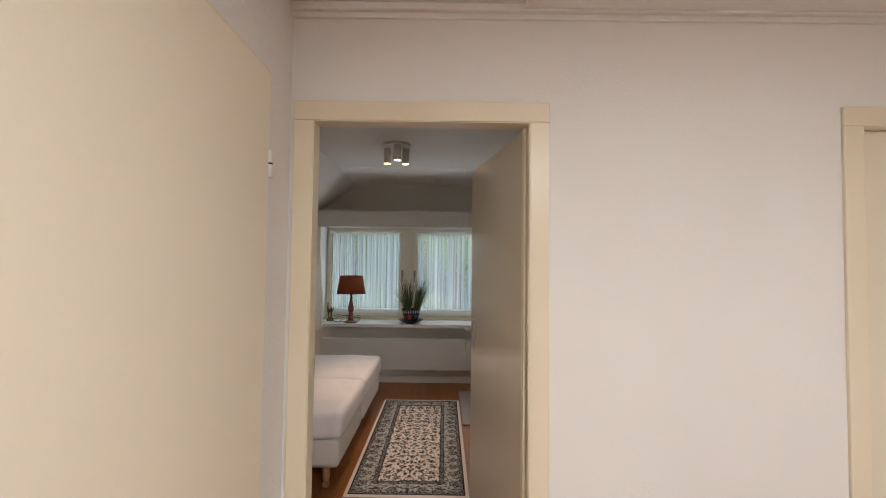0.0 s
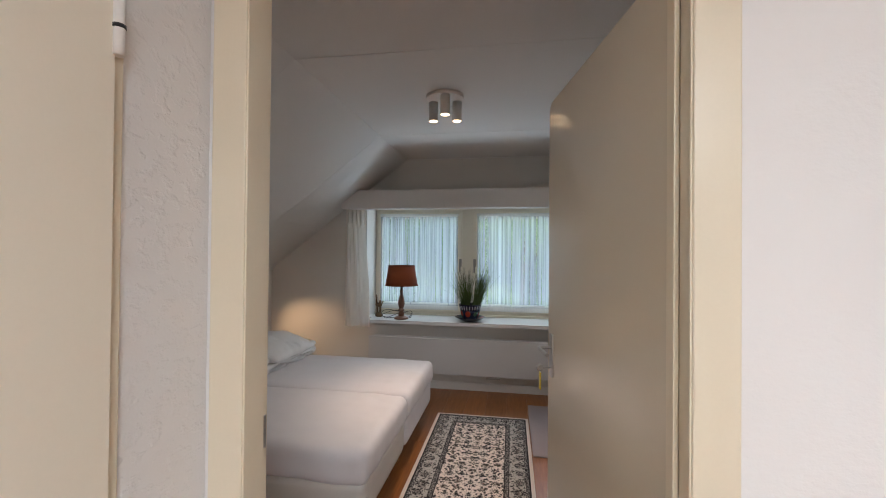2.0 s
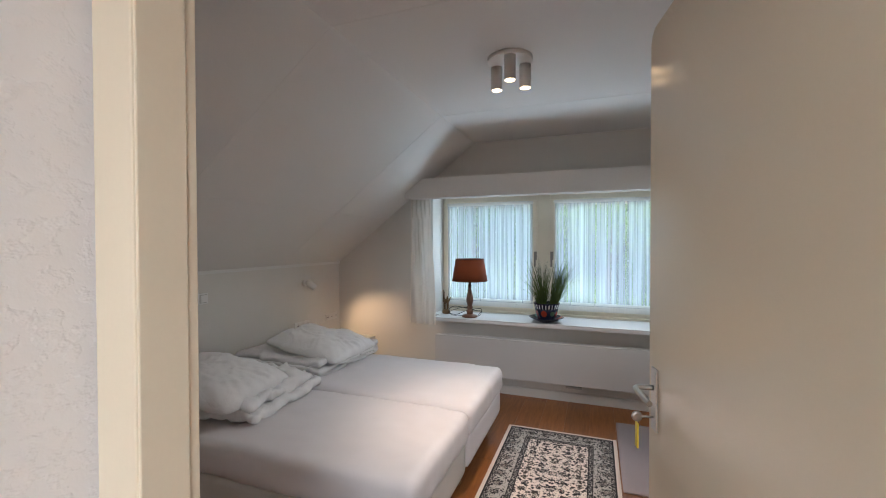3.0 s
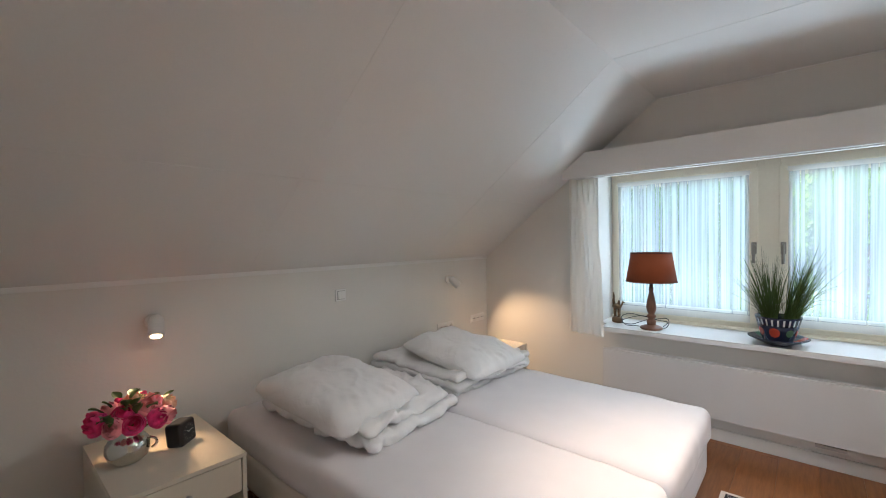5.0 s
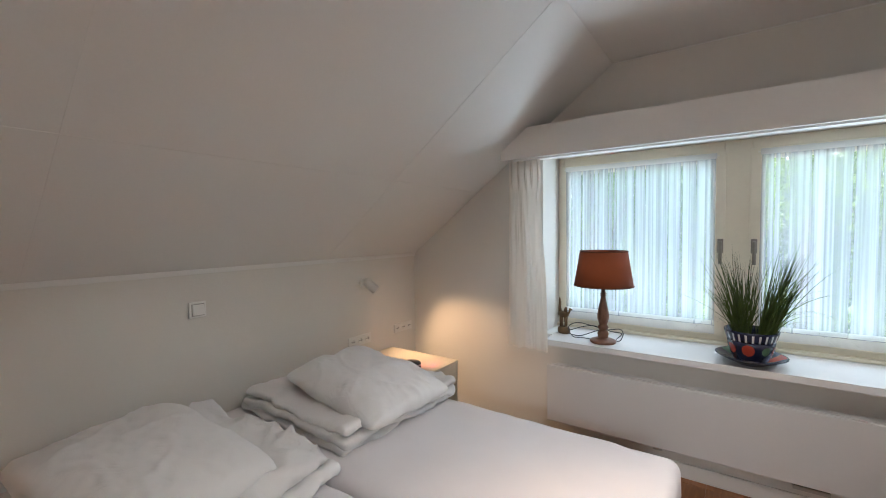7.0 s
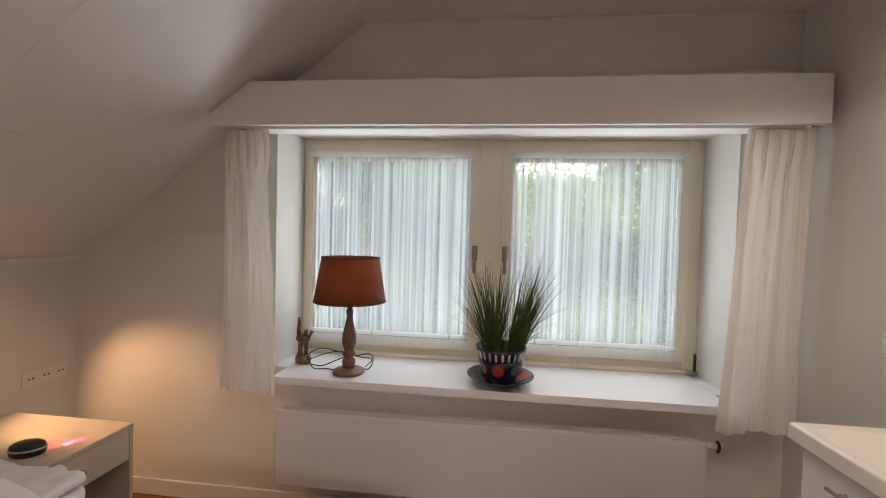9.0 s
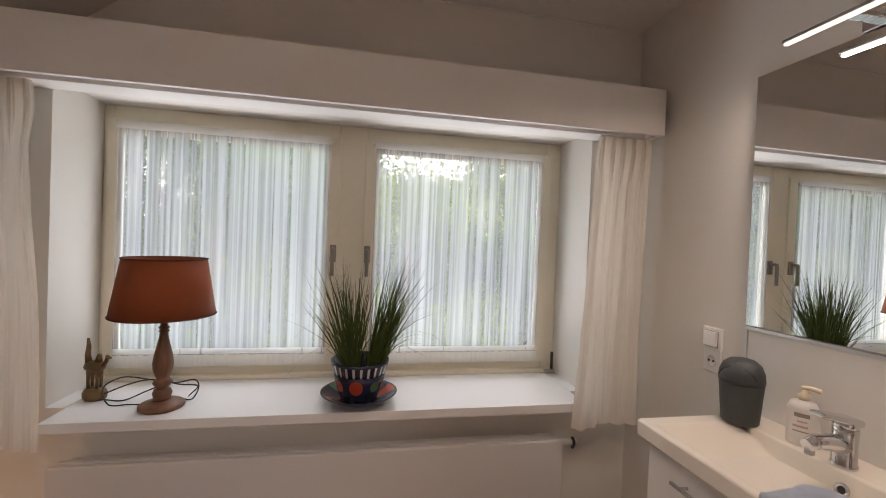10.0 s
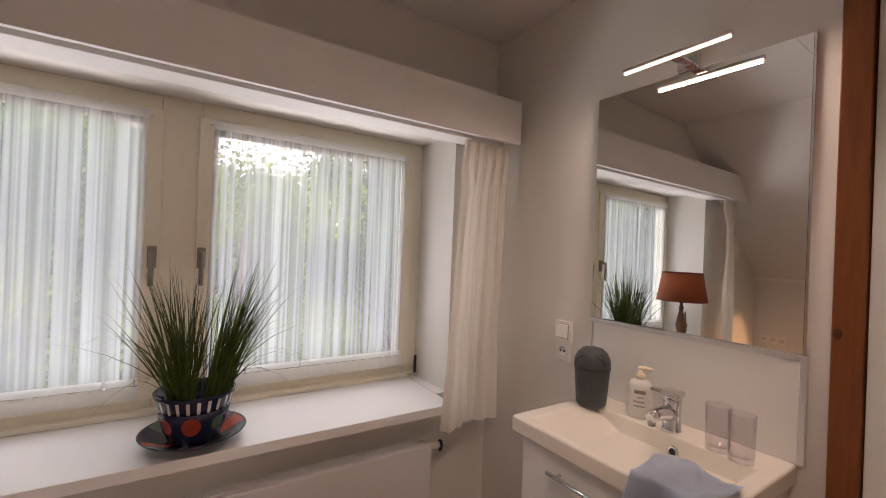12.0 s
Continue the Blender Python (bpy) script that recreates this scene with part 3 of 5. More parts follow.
# ---- window ----
window_1 = thing("window_1", "cream painted window with two casements", "", kind="structure")
FY0, FY1 = 5.676, 5.74
for x0, x1 in ((WIN_L, WIN_L + 0.04), (WIN_R - 0.075, WIN_R), (-0.432, -0.296)):
    part("window_frame", boxes((x0, x1, FY0, FY1, 0.745, WIN_T), bevel=0.004), CREAM, window_1)
for x0, x1 in ((WIN_L + 0.04, -0.432), (-0.296, WIN_R - 0.075)):
    part("window_frame", boxes((x0, x1, FY0, FY1, WIN_T - 0.075, WIN_T), bevel=0.004), CREAM, window_1)
    part("window_frame", boxes((x0, x1, FY0, FY1, 0.745, 0.80), bevel=0.004), CREAM, window_1)
part("sill_bead", boxes((WIN_L, WIN_R, 5.64, FY0, 0.735, 0.757), bevel=0.005), CREAM, window_1)
GLASS = ((-1.369, -0.492), (-0.236, 0.614))
GB, GT = 0.858, 1.845
for k, (g0, g1) in enumerate(GLASS):
    s0, s1, sb, st = g0 - 0.068, g1 + 0.068, 0.79, 1.912
    sash = part("casement", boxes((s0, g0, 5.662, 5.6755, sb, st), (g1, s1, 5.662, 5.6755, sb, st), (g0, g1, 5.662, 5.6755, sb, GB), (g0, g1, 5.662, 5.6755, GT, st), bevel=0.003), CREAM, window_1)
    pane = part("pane", boxes((g0 - 0.005, g1 + 0.005, 5.669, 5.673, GB - 0.005, GT + 0.005)), PANE, sash)
    pane.visible_shadow = False
    hx = s1 - 0.022 if k == 0 else s0 + 0.022
    handle = part("window_handle", boxes((hx - 0.015, hx + 0.015, 5.644, 5.66, 1.30, 1.385), bevel=0.003), WINDOW_METAL, sash, "dark bronzed window handle")
    part("grip", tube(smooth_path([(hx, 5.645, 1.362), (hx, 5.616, 1.362), (hx, 5.608, 1.348), (hx, 5.608, 1.235)], 5), 0.0095, 10), WINDOW_METAL, handle)
part("stay", boxes((0.715, 0.727, 5.625, 5.64, 0.757, 0.85), bevel=0.003), PLASTIC_BLACK, window_1, "dark metal casement stay")
part("stay", boxes((0.675, 0.727, 5.61, 5.628, 0.751, 0.76), bevel=0.002), STEEL, window_1)

bm = boxes((WIN_L, -1.3852, Y_NORTH, 5.70, 0.70, 0.735), (0.6852, WIN_R, Y_NORTH, 5.70, 0.70, 0.735), bevel=0.0)
box(bm, -1.385, 0.685, 5.213, 5.70, 0.697, 0.735, 0.0025)
SILL_PAINT = surface("glossy_sill_paint", (0.75, 0.745, 0.73), 0.24, 0.02, 60, 0.03, 0.0004)
structure("window_sill_1", bm, SILL_PAINT, "deep white painted window sill")

# net curtains, gathered on a wire across each casement
for k, (g0, g1) in enumerate(GLASS):
    rnd = random.Random(30 + k)
    a0, a1 = g0 - 0.02, g1 + 0.02
    phase = [rnd.uniform(0, 6.28) for _ in range(4)]

    def net_point(u, v, a0=a0, a1=a1, phase=phase):
        x = a0 + (a1 - a0) * u
        z = 0.806 + 0.045 + (1.89 - 0.851) * v
        fold = 0.004 * math.sin(x * 140 + phase[0]) + 0.003 * math.sin(x * 83 + phase[1]) + 0.002 * math.sin(x * 211 + phase[2] + v)
        return (x + 0.002 * math.sin(x * 97 + 3 * v + phase[3]), 5.651 + fold * 0.8, z)

    net = thing("net_curtain", "sheer white striped net curtain on the casement", "curtain", group="net curtains")
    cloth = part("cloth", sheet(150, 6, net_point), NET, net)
    cloth.visible_shadow = True

    def hem_point(u, v, low, high, a0=a0, a1=a1, phase=phase):
        x = a0 - 0.004 + (a1 - a0 + 0.008) * u
        ragged = 0.004 * noise.noise((x * 70, phase[1], v)) * (1 - v if low < 1 else v)
        return (x, 5.639 + 0.002 * noise.noise((x * 110, phase[0], v)), low + (high - low) * v + ragged)

    part("hem", sheet(150, 2, lambda u, v: hem_point(u, v, 0.802, 0.853)), NET_HEM, net, "gathered lower hem")
    part("hem", sheet(150, 2, lambda u, v: hem_point(u, v, 1.868, 1.902)), NET_HEM, net, "gathered upper hem")
    part("hem_fold", sheet(60, 2, lambda u, v: (a0 + (a1 - a0) * u, 5.6455, 0.857 + 0.026 * v)), NET_HEM, net, "doubled white lower hem")
    part("wire", tube([(a0 - 0.015, 5.650, 1.886), (a1 + 0.015, 5.650, 1.886)], 0.003, 6), PLASTIC_WHITE, net)

# pelmet board with its cut-off corner under the slope
P_L, P_R, P_F, P_B, P_T = -1.657, 0.945, 5.127, 1.912, 2.107
pelmet = thing("pelmet", "white painted wooden pelmet over the window", "pelmet")
bm = bmesh.new()
shape = [(P_L, P_B), (P_R, P_B), (P_R, P_T), (-1.470, P_T), (P_L, slope_z(P_L) - 0.008)]
for a, y in ((0, P_F), (1, P_F + 0.02)):
    ring = [bm.verts.new((x, y, z)) for x, z in shape]
    bm.faces.new(ring)
bm.verts.ensure_lookup_table()
for k in range(5):
    bm.faces.new((bm.verts[k], bm.verts[(k + 1) % 5], bm.verts[5 + (k + 1) % 5], bm.verts[5 + k]))
part("front_board", bm, WHITE, pelmet)
part("top_board", boxes((-1.46, P_R, P_F + 0.02, Y_NORTH, P_T - 0.02, P_T - 0.001)), WHITE, pelmet)
part("end_board", boxes((P_R - 0.02, P_R - 0.001, P_F + 0.02, Y_NORTH, P_B, P_T - 0.02)), WHITE, pelmet)
part("curtain_rail", boxes((P_L + 0.06, P_R - 0.05, 5.185, 5.205, P_B - 0.004, P_B + 0.016), bevel=0.002), PLASTIC_WHITE, pelmet, "white plastic curtain rail")
part("rail_board", boxes((-1.52, P_R - 0.021, 5.185, Y_NORTH, P_B + 0.016, P_B + 0.03)), WHITE, pelmet)


def drape(x0, x1, flare, folds, seed, zb):
    """A short lined curtain, pleated at the top and flaring to one side below."""
    rnd = random.Random(seed)
    offs = [rnd.uniform(-0.5, 0.5) for _ in range(9)]

    def place(u, v):
        z = zb + (1.915 - zb) * v
        grow = (1 - v) ** 0.7
        left, right = x0 + (flare if flare < 0 else 0) * grow, x1 + (flare if flare > 0 else 0) * grow
        x = left + (right - left) * u + 0.010 * noise.noise((u * 5, v * 1.5, seed + 3.3)) + 0.012 * noise.noise((v * 2.0, seed, 0.7))
        amp = 0.022 + 0.012 * grow
        k = 2 * math.pi * folds * (u + 0.025 * math.sin(5 * u + offs[0]) + 0.012 * math.sin(3 * v + 9 * u + offs[1]))
        soft = noise.noise((u * folds * 0.6 + 0.35 * math.sin(2.5 * v + offs[3]), v * 0.8, seed + 0.5))
        ridge = 0.5 - abs(noise.noise((u * folds * 0.5, v * 0.45, seed + 7.5)))
        y = 5.205 + amp * (0.12 * math.sin(k) + 1.9 * soft - 1.0 * ridge) + 0.003 * noise.noise((u * 30, v * 5, seed))
        pinch = min(1.0, max(0.0, (v - 0.80) / 0.14))
        pinch *= pinch * (3 - 2 * pinch)
        beat = (u * folds) % 1.0 - 0.5
        pleat = -0.020 * math.exp(-(beat / 0.17) ** 2) * (0.55 + 0.45 * math.cos(beat * 40))
        y = y * (1 - pinch) + pinch * (5.204 + pleat * (1 - 0.5 * max(0.0, (v - 0.95) / 0.05)))
        return (x, y + 0.004 * noise.noise((x * 14, z * 5, seed)), z + 0.002 * math.sin(k) * (1 - v))

    cloth = sheet(180, 56, place)
    curtain = thing("curtain", "short cream linen curtain beside the window", "curtain", group="window curtains")
    part("cloth", cloth, DRAPE, curtain)
    part("heading_tape", sheet(60, 2, lambda u, v: (x0 + 0.004 + (x1 - x0 - 0.008) * u, 5.212, 1.852 + 0.06 * v)), DRAPE, curtain, "stiff heading tape")


drape(-1.64, -1.42, 0.075, 5.0, 3, 0.665)
drape(0.69, 0.935, -0.085, 5.2, 8, 0.635)

# radiator
radiator = thing("radiator", "flat white panel radiator under the window sill", "radiator")
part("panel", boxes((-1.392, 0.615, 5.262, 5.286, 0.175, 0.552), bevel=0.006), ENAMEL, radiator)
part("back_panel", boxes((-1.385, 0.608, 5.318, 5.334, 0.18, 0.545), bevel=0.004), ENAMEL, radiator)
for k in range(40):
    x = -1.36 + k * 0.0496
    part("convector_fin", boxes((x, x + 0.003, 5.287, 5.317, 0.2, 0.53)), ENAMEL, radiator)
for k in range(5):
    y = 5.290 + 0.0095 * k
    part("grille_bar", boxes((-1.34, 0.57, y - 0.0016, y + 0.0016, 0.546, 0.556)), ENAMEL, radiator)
part("bracket", boxes((-0.75, -0.70, 5.286, Y_NORTH - 0.016, 0.155, 0.18)), STEEL, radiator)
part("bracket", boxes((-0.12, 0.02, 5.27, Y_NORTH - 0.016, 0.15, 0.168)), STEEL, radiator)
valve = part("valve", tube([(0.615, 5.29, 0.53), (0.69, 5.29, 0.53)], 0.014, 12), PLASTIC_WHITE, radiator, "white radiator valve")
part("valve_cap", tube(smooth_path([(0.655, 5.272, 0.56), (0.662, 5.264, 0.55), (0.664, 5.262, 0.53), (0.658, 5.268, 0.512)], 4), 0.007, 8), PLASTIC_BLACK, valve, "black bleed key")

# ---- washbasin corner ----
vanity = thing("vanity_unit", "white wall-hung washbasin cabinet with a drawer", "cabinet")
VX, VY0, VY1 = 0.572, 4.105, 4.672
part("body", boxes((VX + 0.02, X_EAST - 0.002, VY0 + 0.01, VY1 - 0.006, 0.33, 0.846), bevel=0.002), WHITE, vanity)
for z0, z1 in ((0.335, 0.58), (0.588, 0.835)):
    drawer = part("drawer_front", boxes((VX + 0.001, VX + 0.019, VY0 + 0.012, VY1 - 0.008, z0, z1), bevel=0.003), WHITE, vanity)
    hz = z1 - 0.052
    part("handle", tube([(VX - 0.024, VY0 + 0.13, hz), (VX - 0.024, VY1 - 0.13, hz)], 0.006, 10), CHROME, drawer, "chrome bar handle")
    for y in (VY0 + 0.16, VY1 - 0.16):
        part("handle_post", tube([(VX - 0.024, y, hz), (VX + 0.002, y, hz)], 0.0045, 8), CHROME, drawer)


def basin_mesh():
    """A slab with a rectangular bowl whose floor rises towards the window end."""
    bm = bmesh.new()
    x0, x1, y0, y1, z1 = 0.545, X_EAST - 0.001, 4.098, 4.69, 0.9

    def loop(a0, a1, b0, b1, z):
        return [bm.verts.new(p) for p in ((a0, b0, z), (a1, b0, z), (a1, b1, z), (a0, b1, z))]

    under, rim = loop(x0, x1, y0, y1, 0.848), loop(x0, x1, y0, y1, z1)
    lip = loop(x0 + 0.03, x1 - 0.12, y0 + 0.045, y1 - 0.05, z1)
    deep = loop(x0 + 0.055, x1 - 0.138, y0 + 0.075, y1 - 0.27, z1 - 0.098)
    for a, b in ((under, rim), (rim, lip), (lip, deep)):
        for k in range(4):
            bm.faces.new((a[k], a[(k + 1) % 4], b[(k + 1) % 4], b[k]))
    bm.faces.new(under[::-1]), bm.faces.new(deep)
    bmesh.ops.bevel(bm, geom=bm.edges[:], offset=0.007, segments=4, profile=0.5, affect="EDGES")
    for f in bm.faces:
        f.smooth = f.calc_area() < 0.004
    return bm


basin = thing("washbasin", "white ceramic washbasin with a sloping bowl", "washbasin")
part("bowl", basin_mesh(), CERAMIC, basin)
over = part("overflow", move(lathe([(0.009, 0.0), (0.009, 0.004), (0.016, 0.005), (0.017, 0.0)], 20), Matrix.Translation((0.8525, 4.345, 0.858)) @ Matrix.Rotation(radians(-79), 4, "Y")), CHROME, basin, "chrome overflow ring")
part("overflow_hole", move(lathe([(0.001, 0.0), (0.0092, 0.001), (0.0092, 0.003)], 16), Matrix.Translation((0.8525, 4.345, 0.858)) @ Matrix.Rotation(radians(-79), 4, "Y")), PLASTIC_BLACK, over)
part("drain", lathe([(0.004, 0), (0.028, 0.001), (0.03, -0.003)], 24, (0.72, 4.29, 0.8065)), CHROME, basin, "chrome drain")

tap = thing("tap", "chrome single lever basin tap", "tap", pose(0.893, 4.372, 0.9))
part("body", lathe([(0.027, 0.0), (0.028, 0.005), (0.025, 0.010), (0.0245, 0.05), (0.026, 0.085), (0.026, 0.098)], 32), CHROME, tap)
part("spout", tube([(0.0, 0, 0.050), (-0.045, 0, 0.062), (-0.09, 0, 0.066), (-0.118, 0, 0.058)], 0.021, 18, taper=(1.15, 1.0, 0.85, 0.7)), CHROME, tap)
part("aerator", lathe([(0.0105, 0.0), (0.011, 0.016)], 18, (-0.108, 0, 0.036)), STEEL, tap)
lever = bmesh.new()
box(lever, -0.098, 0.027, -0.026, 0.026, 0.0, 0.019, 0.008, 4)
for v in lever.verts:
    if v.co.x < -0.03:
        v.co.y *= 0.72
        v.co.z = v.co.z * 0.7 + 0.004
part("lever", move(lever, Matrix.Translation((0, 0, 0.106)) @ Matrix.Rotation(radians(11), 4, "Y")), CHROME, tap)
part("dome", lathe([(0.026, 0.098), (0.0265, 0.106), (0.022, 0.118), (0.006, 0.124)], 28), CHROME, tap)

soap = thing("soap_dispenser", "white pump soap bottle with a grey label", "bottle", pose(0.905, 4.482, 0.9, 0, 0, 121))
part("bottle", lathe([(0.031, 0.0), (0.036, 0.004), (0.0365, 0.05), (0.033, 0.082), (0.036, 0.10), (0.028, 0.118), (0.012, 0.124), (0.012, 0.13)], 28, squash=0.72), PLASTIC_WHITE, soap)
IVORY = surface("ivory_plastic", (0.72, 0.62, 0.45), 0.35, 0.02)
LABEL_GREY = surface("grey_label_print", (0.28, 0.24, 0.22), 0.5, 0.1)
PINKISH = surface("rose_label_print", (0.55, 0.38, 0.34), 0.5, 0.1)
part("collar", lathe([(0.013, 0.124), (0.014, 0.126), (0.014, 0.138), (0.007, 0.141), (0.006, 0.152)], 20), IVORY, soap, "ivory pump collar")
part("pump", tube(smooth_path([(0.006, 0, 0.155), (-0.012, 0, 0.158), (-0.035, 0, 0.154)], 4), 0.0065, 10), IVORY, soap, "ivory pump spout")


def label_patch(name, z0, z1, a0, a1, r, mat):
    part(name, sheet(8, 1, lambda u, v: ((r + 0.0006) * math.cos(radians(a0 + (a1 - a0) * u)), 0.72 * (r + 0.0008) * math.sin(radians(a0 + (a1 - a0) * u)), z0 + (z1 - z0) * v)), mat, soap)


label_patch("label_bar", 0.080, 0.091, 62, 118, 0.0350, LABEL_GREY)
label_patch("label_bar", 0.066, 0.070, 75, 110, 0.0345, PINKISH)
label_patch("label_bar", 0.052, 0.058, 60, 112, 0.0368, PINKISH)
label_patch("label_bar", 0.040, 0.043, 60, 116, 0.0368, LABEL_GREY)

waste_bin = thing("table_waste_bin", "small charcoal plastic swing-lid bin on the basin", "bin", pose(0.862, 4.634, 0.9))
part("body", lathe([(0.046, 0.0), (0.050, 0.004), (0.059, 0.12), (0.060, 0.128)], 40), PLASTIC_GREY, waste_bin)
part("lid", lathe([(0.0612, 0.126), (0.0612, 0.136), (0.059, 0.156), (0.050, 0.178), (0.034, 0.192), (0.010, 0.198)], 40), PLASTIC_GREY, waste_bin)
part("flap_gap", tube([(0.062 * math.cos(radians(a)) * math.cos(radians(e)), 0.062 * math.sin(radians(a)) * math.cos(radians(e)), 0.136 + 0.065 * math.sin(radians(e))) for a, e in ((150, 3), (160, 20), (180, 33), (205, 40), (230, 36), (250, 22), (262, 4))], 0.0022, 6), PLASTIC_BLACK, waste_bin)


def tumbler(x, y):
    t = thing("drinking_glass", "empty clear drinking glass on the basin", "glass", pose(x, y, 0.9), group="glasses on the basin")
    part("glass", lathe([(0.026, 0.002), (0.029, 0.0), (0.031, 0.122), (0.0295, 0.122), (0.0275, 0.012), (0.002, 0.010)], 32), TUMBLER, t)


tumbler(0.884, 4.243), tumbler(0.872, 4.182)


def towel_point(u, v):
    """Lies on the basin's front rim, one end hanging down outside."""
    run = 0.27 * u
    y = 4.112 + 0.175 * v + 0.012 * math.sin(6 * u + 2 * v)
    fold = 0.007 * math.sin(8 * v + 3 * u) + 0.010 * noise.noise((u * 4, v * 4, 3)) + 0.002 * noise.noise((u * 13, v * 13, 8))
    if run < 0.10:
        return (0.534 - 0.006 * math.sin(9 * v), y, 0.916 - (0.10 - run) + 0.4 * fold)
    w = run - 0.10
    return (0.534 + w, y, 0.920 + fold * min(1, w * 25) - 0.02 * max(0, w - 0.12) * 6)


bm = sheet(48, 36, towel_point)
bmesh.ops.solidify(bm, geom=bm.faces[:], thickness=0.011)
tagged(part("towel", bm, TOWEL), "folded pale blue towel draped on the basin", "towel")

MY0, MY1, MZ0, MZ1 = 4.095, 4.728, 1.182, 2.010
# it stands about a degree off the wall at the window end
mirror = thing("mirror", "tall frameless wall mirror above the washbasin", "mirror", Matrix.Translation((X_EAST, MY0, 0)) @ Matrix.Rotation(radians(1.0), 4, "Z") @ Matrix.Translation((-X_EAST, -MY0, 0)))
part("glass", boxes((X_EAST - 0.006, X_EAST - 0.001, MY0, MY1, MZ0, MZ1), bevel=0.0015), MIRROR, mirror)
part("edge_strip", boxes((X_EAST - 0.008, X_EAST - 0.001, MY0 - 0.006, MY0 - 0.001, MZ0, MZ1)), CHROME, mirror, "thin bright edge")
splash = thing("splashback", "white splash panel with chrome edging", "panel")
part("panel", boxes((X_EAST - 0.008, X_EAST - 0.001, MY0 + 0.004, MY1 - 0.004, 0.901, MZ0 - 0.016), bevel=0.001), WHITE, splash)
part("edging", boxes((X_EAST - 0.014, X_EAST - 0.001, MY0 - 0.012, MY0 + 0.004, 0.901, MZ0 - 0.003), bevel=0.002), ALUMINIUM, splash, "chrome edging strip")
part("edging", boxes((X_EAST - 0.014, X_EAST - 0.001, MY0 + 0.004, MY1 - 0.004, MZ0 - 0.016, MZ0 - 0.003), bevel=0.002), ALUMINIUM, splash, "chrome edging strip")
part("edging", boxes((X_EAST - 0.012, X_EAST - 0.001, MY1 - 0.004, MY1 + 0.002, 0.901, MZ0 - 0.003), bevel=0.001), ALUMINIUM, splash, "chrome edging strip")

mirror_light = thing("mirror_light", "chrome LED bar lamp over the mirror", "lamp")
part("mount", boxes((X_EAST - 0.02, X_EAST - 0.001, 4.37, 4.435, 2.012, 2.06), bevel=0.003), CHROME, mirror_light)
part("arm", boxes((0.868, X_EAST - 0.02, 4.385, 4.42, 2.03, 2.042), bevel=0.003), CHROME, mirror_light)
part("housing", boxes((0.856, 0.874, 4.235, 4.558, 2.026, 2.037), bevel=0.002), CHROME, mirror_light)
lamp("mirror_light_glow", "AREA", pose(0.865, 4.397, 2.0175, 0, 0, 90), 5.5, (1.0, 0.85, 0.72), size=(0.31, 0.013))
part("light_strip", boxes((0.859, 0.871, 4.24, 4.553, 2.0205, 2.0258)), TUBE, mirror_light, "glowing LED strip")


def wall_plate(name, label, m, kind):
    """A flush switch or socket plate, built in the plane y, z and facing -x."""
    p = thing(name, label, "socket" if "socket" in name else "switch", m)
    if kind == "switch":
        part("plate", boxes((-0.014, 0, -0.041, 0.041, -0.041, 0.041), bevel=0.003), SWITCH_PLASTIC, p)
        # thin grey plate in place of the shaded gap round the rocker
        part("rocker_gap_shading", boxes((-0.0155, -0.0142, -0.030, 0.030, -0.030, 0.030)), ROCKER_SHADE, p)
        part("rocker", move(boxes((-0.010, 0, -0.027, 0.027, -0.027, 0.027), bevel=0.002), Matrix.Translation((-0.0142, 0, 0)) @ Matrix.Rotation(radians(5), 4, "Y")), SWITCH_PLASTIC, p)
    if kind == "strip":
        part("plate", boxes((-0.009, 0, -0.108, 0.108, -0.036, 0.036), bevel=0.003), PLASTIC_WHITE, p)
    if kind in ("socket", "strip"):
        for dy in ((0,) if kind == "socket" else (-0.071, 0, 0.071)):
            if kind == "socket":
                part("plate", boxes((-0.010, 0, dy - 0.036, dy + 0.036, -0.041, 0.041), bevel=0.003), PLASTIC_WHITE, p)
            part("recess", move(lathe([(0.0215, 0.0), (0.0215, 0.002), (0.019, 0.002), (0.019, 0.0008), (0.002, 0.0008)], 20), Matrix.Translation((-0.0105, dy, 0)) @ Matrix.Rotation(-math.pi / 2, 4, "Y")), PLASTIC_WHITE, p)
            for dz in (-0.0095, 0.0095):
                part("pin_hole", move(lathe([(0.0046, 0), (0.0046, 0.001), (0.0005, 0.001)], 10), Matrix.Translation((-0.0116, dy + dz, 0)) @ Matrix.Rotation(-math.pi / 2, 4, "Y")), PLASTIC_BLACK, p)
    return p


wall_plate("light_switch", "white light switch above a socket", pose(X_EAST - 0.001, 4.862, 1.103), "switch")
wall_plate("wall_socket", "white wall socket beside the washbasin", pose(X_EAST - 0.001, 4.862, 1.022), "socket")

# tall cupboard beside the basin: pine edge post and white front
cupboard = thing("cupboard", "tall white cupboard front with a pine edge post", "cupboard")
part("post", boxes((0.925, X_EAST - 0.001, 3.974, 4.03, 0.0, Z_CEIL - 0.001), bevel=0.003), PINE, cupboard, "orange stained pine post with a dark knot")
part("knot", move(lathe([(0.001, 0.0), (0.011, 0.001), (0.013, 0.0)], 16, squash=0.7), Matrix.Translation((0.9249, 4.019, 1.255)) @ Matrix.Rotation(-math.pi / 2, 4, "Y")), SHADE_TRIM, cupboard)
part("door", boxes((0.94, X_EAST - 0.001, 3.30, 3.971, 0.08, Z_CEIL - 0.001), bevel=0.002), WHITE, cupboard)

